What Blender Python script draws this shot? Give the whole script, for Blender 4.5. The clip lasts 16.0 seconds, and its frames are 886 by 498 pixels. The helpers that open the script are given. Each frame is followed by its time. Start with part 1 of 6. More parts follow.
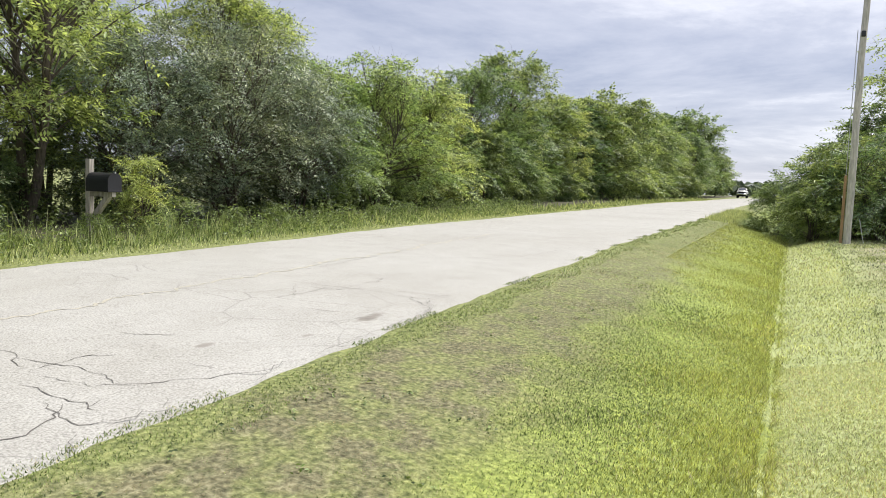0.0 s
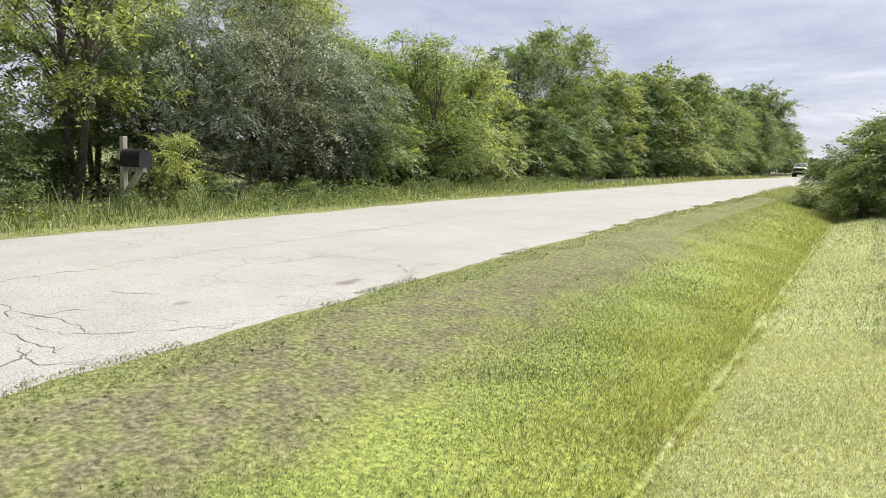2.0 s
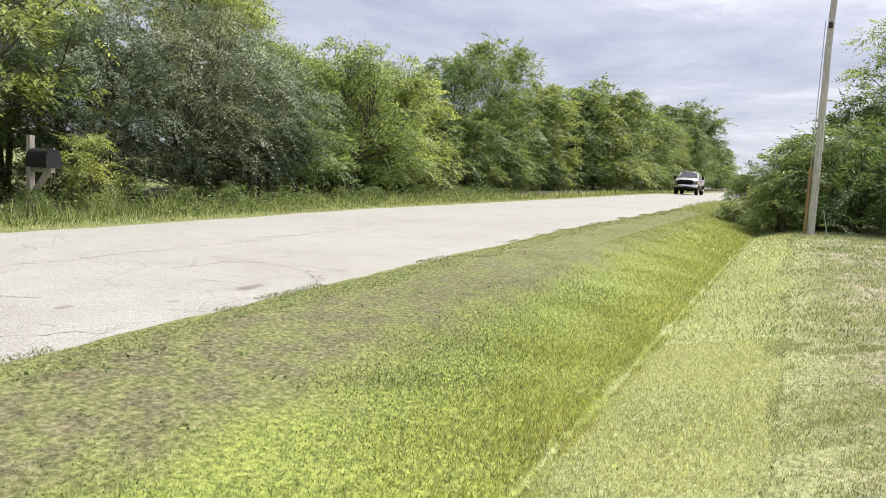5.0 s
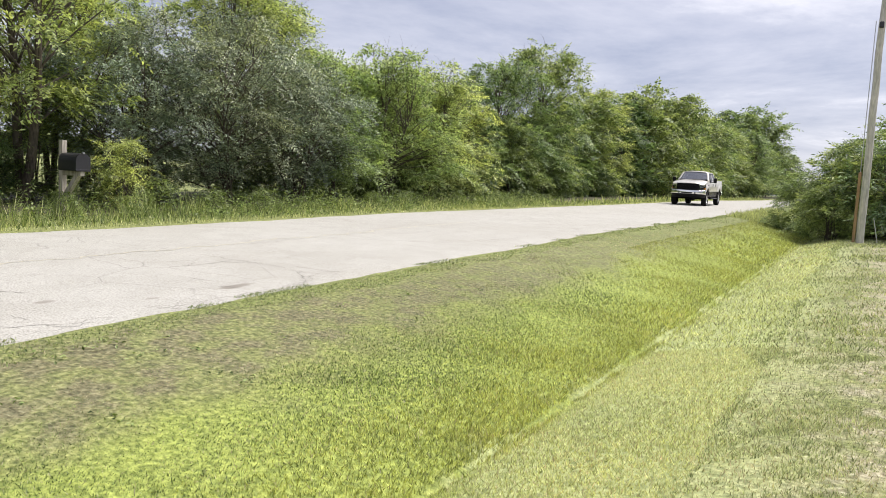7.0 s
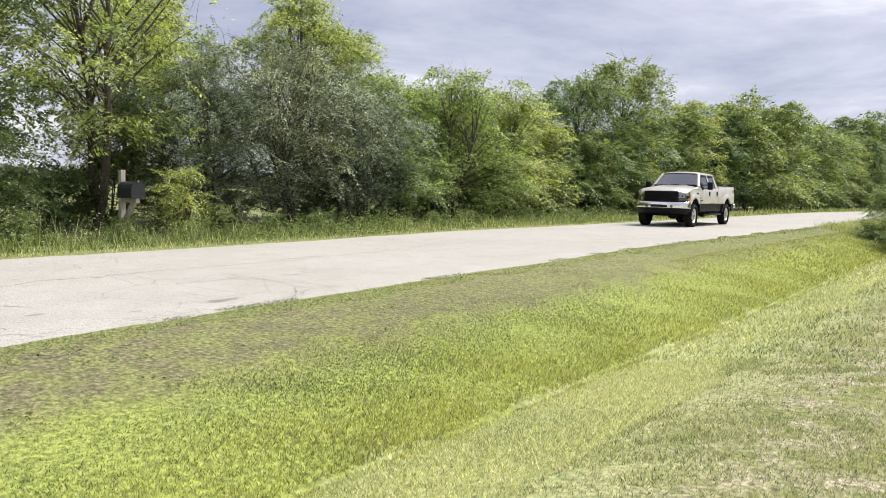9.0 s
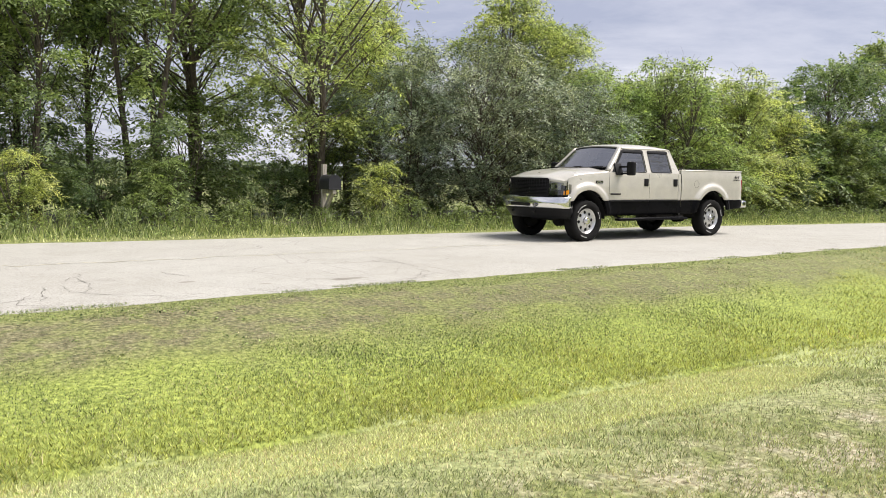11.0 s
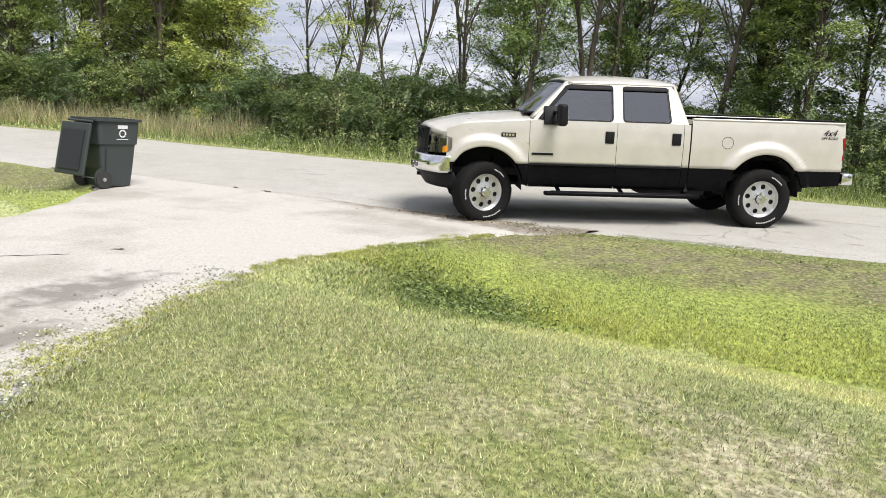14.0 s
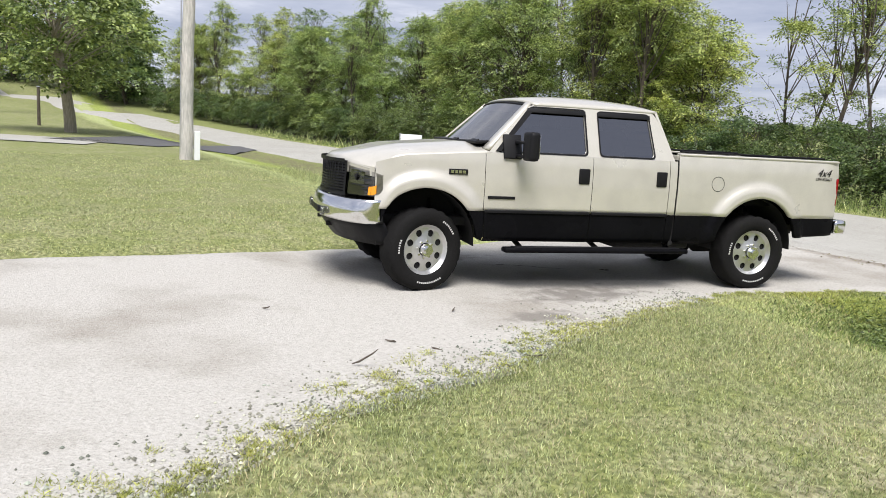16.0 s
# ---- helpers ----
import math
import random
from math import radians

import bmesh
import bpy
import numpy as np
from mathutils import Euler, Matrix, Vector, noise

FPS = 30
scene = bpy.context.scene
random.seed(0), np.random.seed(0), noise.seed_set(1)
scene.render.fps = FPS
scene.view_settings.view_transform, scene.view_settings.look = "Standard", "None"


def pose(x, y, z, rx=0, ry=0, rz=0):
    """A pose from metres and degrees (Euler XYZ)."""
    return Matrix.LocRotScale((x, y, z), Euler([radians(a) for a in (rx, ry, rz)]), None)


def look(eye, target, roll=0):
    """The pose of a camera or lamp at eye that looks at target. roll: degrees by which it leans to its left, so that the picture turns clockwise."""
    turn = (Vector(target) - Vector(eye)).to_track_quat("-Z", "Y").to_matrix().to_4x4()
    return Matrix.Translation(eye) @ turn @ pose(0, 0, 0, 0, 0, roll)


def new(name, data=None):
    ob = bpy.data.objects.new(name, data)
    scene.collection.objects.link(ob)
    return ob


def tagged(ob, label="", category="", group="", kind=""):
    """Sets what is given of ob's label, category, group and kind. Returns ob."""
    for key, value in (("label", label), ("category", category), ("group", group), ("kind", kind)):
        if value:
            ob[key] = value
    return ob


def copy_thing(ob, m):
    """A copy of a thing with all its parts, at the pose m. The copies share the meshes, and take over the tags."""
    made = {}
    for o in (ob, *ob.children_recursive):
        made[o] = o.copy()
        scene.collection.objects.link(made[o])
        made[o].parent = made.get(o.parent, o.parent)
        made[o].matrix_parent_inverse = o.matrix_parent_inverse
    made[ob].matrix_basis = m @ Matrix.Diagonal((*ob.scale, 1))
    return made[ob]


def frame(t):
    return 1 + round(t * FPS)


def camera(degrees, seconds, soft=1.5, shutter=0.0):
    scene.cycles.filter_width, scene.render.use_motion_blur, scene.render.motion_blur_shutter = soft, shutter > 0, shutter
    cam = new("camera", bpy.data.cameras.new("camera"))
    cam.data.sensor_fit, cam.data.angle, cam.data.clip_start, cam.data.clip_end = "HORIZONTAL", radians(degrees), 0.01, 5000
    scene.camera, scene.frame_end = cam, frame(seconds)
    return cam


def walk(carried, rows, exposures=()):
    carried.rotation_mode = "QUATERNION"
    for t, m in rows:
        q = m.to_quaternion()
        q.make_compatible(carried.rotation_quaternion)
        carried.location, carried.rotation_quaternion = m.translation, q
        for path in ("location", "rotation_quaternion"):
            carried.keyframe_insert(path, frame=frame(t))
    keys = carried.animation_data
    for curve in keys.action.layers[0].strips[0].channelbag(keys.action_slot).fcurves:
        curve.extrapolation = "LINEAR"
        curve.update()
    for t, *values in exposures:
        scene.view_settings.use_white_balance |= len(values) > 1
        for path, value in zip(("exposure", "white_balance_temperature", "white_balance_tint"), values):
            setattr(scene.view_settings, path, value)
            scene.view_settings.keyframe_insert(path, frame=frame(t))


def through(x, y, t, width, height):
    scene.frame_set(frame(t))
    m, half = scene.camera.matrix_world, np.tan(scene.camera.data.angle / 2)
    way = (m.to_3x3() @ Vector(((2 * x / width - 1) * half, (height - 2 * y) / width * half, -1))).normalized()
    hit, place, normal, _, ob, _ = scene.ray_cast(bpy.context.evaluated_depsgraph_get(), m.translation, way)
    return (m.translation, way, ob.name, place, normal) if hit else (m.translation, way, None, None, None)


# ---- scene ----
cam = camera(61.3, 16.0, soft=0.75, shutter=0.05)
PATH = [
    (0, (-1.493, 5.988, 1.687), (0.317, 6.821, 1.518), 2.1),
    (0.5, (-1.486, 5.685, 1.702), (0.281, 6.607, 1.53), 2.0),
    (1, (-1.406, 5.405, 1.686), (0.332, 6.376, 1.497), 1.7),
    (1.5, (-1.449, 5.166, 1.636), (0.276, 6.155, 1.422), 1.6),
    (2, (-1.387, 4.942, 1.64), (0.341, 5.922, 1.409), 1.9),
    (2.5, (-1.266, 4.732, 1.646), (0.48, 5.678, 1.413), 2.4),
    (3, (-1.215, 4.753, 1.637), (0.561, 5.646, 1.419), 2.9),
    (3.5, (-1.177, 4.761, 1.627), (0.629, 5.596, 1.423), 3.2),
    (3.7, (-1.157, 4.756, 1.616), (0.659, 5.572, 1.42), 3.1),
    (6, (-1.065, 4.292, 1.596), (0.706, 5.2, 1.401), 3.0),
    (6.5, (-0.925, 4.057, 1.597), (0.825, 5.005, 1.405), 3.1),
    (7, (-0.728, 3.847, 1.592), (1.002, 4.834, 1.404), 3.1),
    (7.5, (-0.624, 3.476, 1.585), (1.084, 4.5, 1.404), 2.9),
    (8, (-0.446, 3.149, 1.59), (1.237, 4.216, 1.418), 2.6),
    (8.2, (-0.386, 3.006, 1.59), (1.283, 4.096, 1.424), 2.5),
    (10.3, (0.789, 1.665, 1.487), (2.072, 3.193, 1.357), 0.4),
    (10.5, (0.874, 1.478, 1.485), (2.1, 3.053, 1.349), 0.7),
    (11, (1.168, 1.193, 1.484), (2.245, 2.87, 1.319), 1.7),
    (11.5, (1.526, 0.949, 1.498), (2.437, 2.719, 1.301), 2.6),
    (12, (1.846, 0.61, 1.516), (2.589, 2.453, 1.286), 3.4),
    (12.5, (2.197, 0.457, 1.51), (2.721, 2.371, 1.257), 3.0),
    (13, (2.458, 0.271, 1.549), (2.554, 2.251, 1.285), 1.2),
    (13.5, (2.575, 0.011, 1.576), (2.154, 1.939, 1.25), 1.2),
    (14, (2.631, -0.38, 1.56), (1.806, 1.406, 1.202), 3.8),
    (14.5, (2.844, -0.706, 1.595), (1.79, 0.963, 1.274), 4.8),
    (15, (3.108, -0.995, 1.632), (1.813, 0.505, 1.355), 4.5),
    (15.5, (3.31, -1.331, 1.599), (1.793, -0.057, 1.321), 3.8),
    (16, (3.53, -1.591, 1.595), (1.832, -0.58, 1.284), 3.7),
]
walk(cam, [(t, look(eye, target, roll)) for t, eye, target, roll in PATH],
     [(0, 0.77, 6200, 14), (2.5, 0.79, 6300, 15), (8.2, 0.80, 6300, 16), (12.5, 0.83, 6450, 15), (13.5, 0.78, 6350, 15), (14.5, 0.70, 6150, 14), (16, 0.61, 6100, 15)])

# ---- world and light ----
SUN_AZ, SUN_EL = radians(-30), radians(58)   # the sun stands high behind the yard
SUN_DIR = Vector((math.cos(SUN_AZ) * math.cos(SUN_EL), math.sin(SUN_AZ) * math.cos(SUN_EL), math.sin(SUN_EL)))


def build_world():
    world = bpy.data.worlds.new("overcast_sky")
    scene.world = world
    world.use_nodes = True
    tree = world.node_tree
    tree.nodes.clear()
    N, L = tree.nodes.new, tree.links.new
    out, bg = N("ShaderNodeOutputWorld"), N("ShaderNodeBackground")
    sky = N("ShaderNodeTexSky")
    sky.sky_type, sky.sun_disc = "NISHITA", False
    sky.sun_elevation, sky.sun_rotation = SUN_EL, math.pi / 2 - SUN_AZ
    co = N("ShaderNodeTexCoord")
    sep = N("ShaderNodeSeparateXYZ")
    L(co.outputs["Generated"], sep.inputs[0])
    # flat cloud deck: the direction is carried onto a plane overhead
    up = N("ShaderNodeMath"); up.operation = "MAXIMUM"; up.inputs[1].default_value = 0.0
    L(sep.outputs["Z"], up.inputs[0])
    lift = N("ShaderNodeMath"); lift.operation = "ADD"; lift.inputs[1].default_value = 0.085
    L(up.outputs[0], lift.inputs[0])
    dx = N("ShaderNodeMath"); dx.operation = "DIVIDE"
    dy = N("ShaderNodeMath"); dy.operation = "DIVIDE"
    L(sep.outputs["X"], dx.inputs[0]); L(lift.outputs[0], dx.inputs[1])
    L(sep.outputs["Y"], dy.inputs[0]); L(lift.outputs[0], dy.inputs[1])
    deck = N("ShaderNodeCombineXYZ")
    L(dx.outputs[0], deck.inputs[0]); L(dy.outputs[0], deck.inputs[1])
    big = N("ShaderNodeTexNoise")
    big.inputs["Scale"].default_value, big.inputs["Detail"].default_value = 0.55, 8
    big.inputs["Roughness"].default_value, big.inputs["Distortion"].default_value = 0.62, 0.25
    L(deck.outputs[0], big.inputs["Vector"])
    ramp = N("ShaderNodeValToRGB")
    e = ramp.color_ramp.elements
    e[0].position, e[0].color = 0.36, (0.40, 0.43, 0.52, 1)
    e[1].position, e[1].color = 0.72, (1.12, 1.10, 1.06, 1)
    mid = e.new(0.52); mid.color = (0.60, 0.615, 0.67, 1)
    L(big.outputs["Fac"], ramp.inputs[0])
    # paler towards the horizon
    hz = N("ShaderNodeMapRange")
    hz.inputs["From Min"].default_value, hz.inputs["From Max"].default_value = 0.0, 0.10
    hz.inputs["To Min"].default_value, hz.inputs["To Max"].default_value = 0.4, 0.0
    L(sep.outputs["Z"], hz.inputs["Value"])
    pale = N("ShaderNodeMix"); pale.data_type = "RGBA"
    pale.inputs["B"].default_value = (0.72, 0.75, 0.80, 1)
    L(hz.outputs[0], pale.inputs["Factor"]); L(ramp.outputs[0], pale.inputs["A"])
    gain = N("ShaderNodeMix"); gain.data_type, gain.blend_type = "RGBA", "MULTIPLY"
    gain.inputs["Factor"].default_value = 1.0
    gain.inputs["B"].default_value = (CLOUD, CLOUD, CLOUD, 1)
    L(pale.outputs["Result"], gain.inputs["A"])
    both = N("ShaderNodeMix"); both.data_type = "RGBA"
    both.inputs["Factor"].default_value = 0.88
    L(sky.outputs[0], both.inputs["A"]); L(gain.outputs["Result"], both.inputs["B"])
    bg.inputs["Strength"].default_value = 0.10
    L(both.outputs["Result"], bg.inputs["Color"]); L(bg.outputs[0], out.inputs["Surface"])


CLOUD = 6.6
build_world()
sun = new("sun", bpy.data.lights.new("sun", "SUN"))
sun.data.energy, sun.data.angle, sun.data.color = 3.4, radians(30), (1.0, 0.95, 0.86)
sun.matrix_world = look(SUN_DIR * 100, (0, 0, 0))

# ---- materials ----
def material(name, rough=0.8, metal=0.0, color=(0.5, 0.5, 0.5), spec=0.5):
    m = bpy.data.materials.new(name)
    m.use_nodes = True
    b = m.node_tree.nodes["Principled BSDF"]
    b.inputs["Base Color"].default_value = (*color, 1)
    b.inputs["Roughness"].default_value, b.inputs["Metallic"].default_value = rough, metal
    b.inputs["Specular IOR Level"].default_value = spec
    return m, m.node_tree, b


def texture(tree, kind, scale, detail=4.0, vector=None, rough=0.55):
    n = tree.nodes.new(kind)
    n.inputs["Scale"].default_value = scale
    if "Detail" in n.inputs:
        n.inputs["Detail"].default_value = detail
    if "Roughness" in n.inputs:
        n.inputs["Roughness"].default_value = rough
    if vector is None:
        geo = tree.nodes.new("ShaderNodeNewGeometry")
        vector = geo.outputs["Position"]
    tree.links.new(vector, n.inputs["Vector"])
    return n


def local(tree):
    return tree.nodes.new("ShaderNodeTexCoord").outputs["Object"]


def ramp(tree, value, stops):
    r = tree.nodes.new("ShaderNodeValToRGB")
    els = r.color_ramp.elements
    els[0].position, els[0].color = stops[0][0], (*stops[0][1], 1)
    els[1].position, els[1].color = stops[-1][0], (*stops[-1][1], 1)
    for p, c in stops[1:-1]:
        els.new(p).color = (*c, 1)
    tree.links.new(value, r.inputs[0])
    return r.outputs[0]


def mixed(tree, a, b, fac, blend="MIX"):
    n = tree.nodes.new("ShaderNodeMix")
    n.data_type, n.blend_type = "RGBA", blend
    for key, value in (("A", a), ("B", b), ("Factor", fac)):
        if isinstance(value, (int, float)):
            n.inputs[key].default_value = value
        elif isinstance(value, tuple):
            n.inputs[key].default_value = (*value, 1)
        else:
            tree.links.new(value, n.inputs[key])
    return n.outputs["Result"]


def bump(tree, b, height, strength=0.4, distance=0.02):
    n = tree.nodes.new("ShaderNodeBump")
    n.inputs["Strength"].default_value, n.inputs["Distance"].default_value = strength, distance
    tree.links.new(height, n.inputs["Height"])
    tree.links.new(n.outputs[0], b.inputs["Normal"])


def maths(tree, op, a, b=0.0):
    n = tree.nodes.new("ShaderNodeMath")
    n.operation = op
    for k, v in enumerate((a, b)):
        if isinstance(v, (int, float)):
            n.inputs[k].default_value = v
        else:
            tree.links.new(v, n.inputs[k])
    return n.outputs[0]


def mat_plain(name, color, rough=0.6, metal=0.0, grain=40.0, vary=0.12, bumpy=0.1, spec=0.5):
    """A plain surface with a little uneven tone and fine relief."""
    m, t, b = material(name, rough, metal, color, spec)
    v = local(t)
    n, s = texture(t, "ShaderNodeTexNoise", grain, 5, v), texture(t, "ShaderNodeTexNoise", grain * 0.06, 3, v)
    lo, hi = tuple(c * (1 - vary) for c in color), tuple(min(1, c * (1 + vary)) for c in color)
    c1 = ramp(t, n.outputs["Fac"], [(0.3, lo), (0.7, hi)])
    c2 = mixed(t, c1, ramp(t, s.outputs["Fac"], [(0.3, lo), (0.7, hi)]), 0.5)
    t.links.new(c2, b.inputs["Base Color"])
    r = ramp(t, s.outputs["Fac"], [(0.3, (rough * 0.85,) * 3), (0.7, (min(1, rough * 1.15),) * 3)])
    t.links.new(r, b.inputs["Roughness"])
    if bumpy:
        bump(t, b, n.outputs["Fac"], bumpy, 0.01)
    return m


def stain(t, c, color, x, y, rx, ry):
    """A soft-edged damp or worn spot at a place on the ground."""
    mp = t.nodes.new("ShaderNodeMapping")
    mp.inputs["Location"].default_value = (-x / rx, -y / ry, 0)
    mp.inputs["Scale"].default_value = (1 / rx, 1 / ry, 0)
    t.links.new(t.nodes.new("ShaderNodeNewGeometry").outputs["Position"], mp.inputs["Vector"])
    ln = t.nodes.new("ShaderNodeVectorMath")
    ln.operation = "LENGTH"
    t.links.new(mp.outputs[0], ln.inputs[0])
    rough = texture(t, "ShaderNodeTexNoise", 5.0, 5)
    d = maths(t, "ADD", ln.outputs["Value"], maths(t, "MULTIPLY", maths(t, "SUBTRACT", rough.outputs["Fac"], 0.5), 2.2))
    return mixed(t, c, color, ramp(t, d, [(0.35, (0.8, 0.8, 0.8)), (1.0, (0, 0, 0))]))


def mat_road():
    m, t, b = material("chip_seal", 0.92)
    fine = texture(t, "ShaderNodeTexNoise", 60, 4)
    mid = texture(t, "ShaderNodeTexNoise", 2.2, 5)
    big = texture(t, "ShaderNodeTexNoise", 0.35, 4)
    c = ramp(t, fine.outputs["Fac"], [(0.30, (0.25, 0.245, 0.215)), (0.5, (0.395, 0.388, 0.348)), (0.72, (0.52, 0.511, 0.462))])
    c = mixed(t, c, ramp(t, mid.outputs["Fac"], [(0.3, (0.82, 0.81, 0.79)), (0.6, (1, 1, 1))]), 0.5, "MULTIPLY")
    c = mixed(t, c, ramp(t, big.outputs["Fac"], [(0.35, (0.90, 0.89, 0.87)), (0.65, (1, 1, 1))]), 0.8, "MULTIPLY")
    # crazing cracks in patches
    warp = texture(t, "ShaderNodeTexNoise", 1.4, 3)
    vec = mixed(t, warp.outputs["Color"], t.nodes.new("ShaderNodeNewGeometry").outputs["Position"], 0.82)
    cell = t.nodes.new("ShaderNodeTexVoronoi")
    cell.feature = "DISTANCE_TO_EDGE"
    cell.inputs["Scale"].default_value = 1.0
    t.links.new(vec, cell.inputs["Vector"])
    line = maths(t, "LESS_THAN", cell.outputs["Distance"], 0.007)
    where = texture(t, "ShaderNodeTexNoise", 0.28, 2)
    patch = ramp(t, where.outputs["Fac"], [(0.52, (0, 0, 0)), (0.60, (1, 1, 1))])
    crack = maths(t, "MULTIPLY", line, patch)
    c = mixed(t, c, (0.10, 0.095, 0.085), maths(t, "MULTIPLY", crack, 0.3))
    c = stain(t, c, (0.19, 0.17, 0.14), 5.32, 9.95, 0.30, 0.10)
    c = stain(t, c, (0.22, 0.20, 0.17), 3.42, 10.5, 0.12, 0.06)
    c = stain(t, c, (0.24, 0.22, 0.19), 4.25, 10.0, 0.10, 0.05)
    t.links.new(c, b.inputs["Base Color"])
    bump(t, b, fine.outputs["Fac"], 0.5, 0.006)
    return m


def mat_gravel():
    m, t, b = material("pale_gravel", 0.95)
    stone = texture(t, "ShaderNodeTexVoronoi", 55)
    fine = texture(t, "ShaderNodeTexNoise", 35, 6)
    big = texture(t, "ShaderNodeTexNoise", 0.55, 4)
    c = ramp(t, stone.outputs["Color"], [(0.1, (0.31, 0.295, 0.26)), (0.5, (0.415, 0.399, 0.355)), (0.9, (0.51, 0.494, 0.447))])
    c = mixed(t, c, ramp(t, fine.outputs["Fac"], [(0.35, (0.72, 0.71, 0.69)), (0.6, (1, 1, 1))]), 0.6, "MULTIPLY")
    c = mixed(t, c, ramp(t, big.outputs["Fac"], [(0.34, (0.66, 0.63, 0.59)), (0.5, (1, 1, 1))]), 0.8, "MULTIPLY")
    c = stain(t, c, (0.17, 0.155, 0.135), -2.45, 3.7, 0.42, 0.95)
    c = stain(t, c, (0.20, 0.185, 0.16), -1.75, 2.7, 0.22, 0.5)
    c = stain(t, c, (0.22, 0.20, 0.18), -4.7, 3.3, 0.25, 0.8)
    c = stain(t, c, (0.20, 0.17, 0.13), -0.6, 9.1, 1.6, 0.32)
    c = stain(t, c, (0.17, 0.145, 0.105), 0.3, 9.35, 1.4, 0.6)
    c = stain(t, c, (0.25, 0.215, 0.17), -2.4, 9.25, 1.5, 0.2)
    t.links.new(c, b.inputs["Base Color"])
    bump(t, b, stone.outputs["Distance"], 0.5, 0.012)
    return m


def tuft_tone(t):
    """Darker and lighter tufts, a hand's width across."""
    n = texture(t, "ShaderNodeTexNoise", 20.0, 4)
    return ramp(t, n.outputs["Fac"], [(0.36, (0.36, 0.42, 0.34)), (0.50, (0.95, 0.96, 0.95)), (0.66, (1.2, 1.16, 1.12))])


def mat_turf():
    """Soil and thatch under the blades: a worn dirt strip beside the road, thin dry patches in the yard, lush green in the ditch."""
    m, t, b = material("turf", 0.95)
    fine = texture(t, "ShaderNodeTexNoise", 24, 6)
    mid = texture(t, "ShaderNodeTexNoise", 1.3, 5)
    big = texture(t, "ShaderNodeTexNoise", 0.16, 3)
    g = t.nodes.new("ShaderNodeSeparateXYZ")
    t.links.new(t.nodes.new("ShaderNodeNewGeometry").outputs["Position"], g.inputs[0])
    wav = maths(t, "ADD", g.outputs["Y"], maths(t, "MULTIPLY", maths(t, "SUBTRACT", mid.outputs["Fac"], 0.5), 1.6))

    def band(a, b2, c, d):
        """1 between b2 and c across the road's direction, 0 outside a and d."""
        up, down = t.nodes.new("ShaderNodeMapRange"), t.nodes.new("ShaderNodeMapRange")
        for n, lo, hi in ((up, a, b2), (down, d, c)):
            n.inputs["From Min"].default_value, n.inputs["From Max"].default_value = lo, hi
            t.links.new(wav, n.inputs["Value"])
        return maths(t, "MULTIPLY", up.outputs[0], down.outputs[0])
    green = ramp(t, fine.outputs["Fac"], [(0.3, (0.10, 0.12, 0.032)), (0.5, (0.21, 0.235, 0.075)), (0.7, (0.35, 0.37, 0.14))])
    dry = ramp(t, fine.outputs["Fac"], [(0.3, (0.17, 0.135, 0.085)), (0.5, (0.40, 0.35, 0.25)), (0.7, (0.62, 0.57, 0.45))])
    soil = ramp(t, fine.outputs["Fac"], [(0.3, (0.07, 0.058, 0.032)), (0.5, (0.165, 0.144, 0.085)), (0.7, (0.30, 0.27, 0.17))])
    spot = texture(t, "ShaderNodeTexNoise", 3.3, 4)
    worn = maths(t, "ADD", maths(t, "MULTIPLY", mid.outputs["Fac"], 0.5), maths(t, "MULTIPLY", spot.outputs["Fac"], 0.5))
    thin = maths(t, "MULTIPLY", ramp(t, worn, [(0.44, (0, 0, 0)), (0.56, (1, 1, 1))]), band(-80, -70, 3.6, 5.0))
    open_sun = t.nodes.new("ShaderNodeMapRange")
    for key, v in (("From Min", 0.3), ("From Max", 3.0), ("To Min", 0.25), ("To Max", 0.9)):
        open_sun.inputs[key].default_value = v
    t.links.new(g.outputs["X"], open_sun.inputs["Value"])
    c = mixed(t, green, dry, maths(t, "MULTIPLY", thin, open_sun.outputs[0]))
    along = t.nodes.new("ShaderNodeMapRange")
    for key, v in (("From Min", 5.0), ("From Max", 20.0), ("To Min", 0.9), ("To Max", 0.25)):
        along.inputs[key].default_value = v
    t.links.new(g.outputs["X"], along.inputs["Value"])
    patchy = ramp(t, spot.outputs["Fac"], [(0.40, (0.2, 0.2, 0.2)), (0.58, (0.9, 0.9, 0.9))])
    c = mixed(t, c, soil, maths(t, "MULTIPLY", maths(t, "MULTIPLY", band(7.0, 8.0, 9.0, 9.4), along.outputs[0]), patchy))
    # leaf mould under the hedgerow, its colour also standing in for the shade there
    mould_shade = ramp(t, fine.outputs["Fac"], [(0.3, (0.03, 0.026, 0.016)), (0.7, (0.10, 0.085, 0.05))])
    c = mixed(t, c, mould_shade, maths(t, "MULTIPLY", band(17.2, 18.0, 25.0, 27.0), 0.9))
    lush = ramp(t, fine.outputs["Fac"], [(0.3, (0.17, 0.22, 0.035)), (0.7, (0.44, 0.51, 0.11))])
    c = mixed(t, c, lush, maths(t, "MULTIPLY", band(5.9, 6.2, 7.3, 8.1), 0.8))
    # mown strip beside the ditch: sheen and flare veil are mixed into its pale colour
    pale = ramp(t, fine.outputs["Fac"], [(0.3, (0.31, 0.345, 0.13)), (0.7, (0.54, 0.585, 0.28))])
    c = mixed(t, c, pale, maths(t, "MULTIPLY", band(3.9, 4.9, 5.9, 6.1), 0.85))
    c = mixed(t, c, ramp(t, big.outputs["Fac"], [(0.35, (0.86, 0.88, 0.8)), (0.65, (1, 1, 1))]), 0.8, "MULTIPLY")
    c = mixed(t, c, tuft_tone(t), 0.55, "MULTIPLY")
    t.links.new(c, b.inputs["Base Color"])
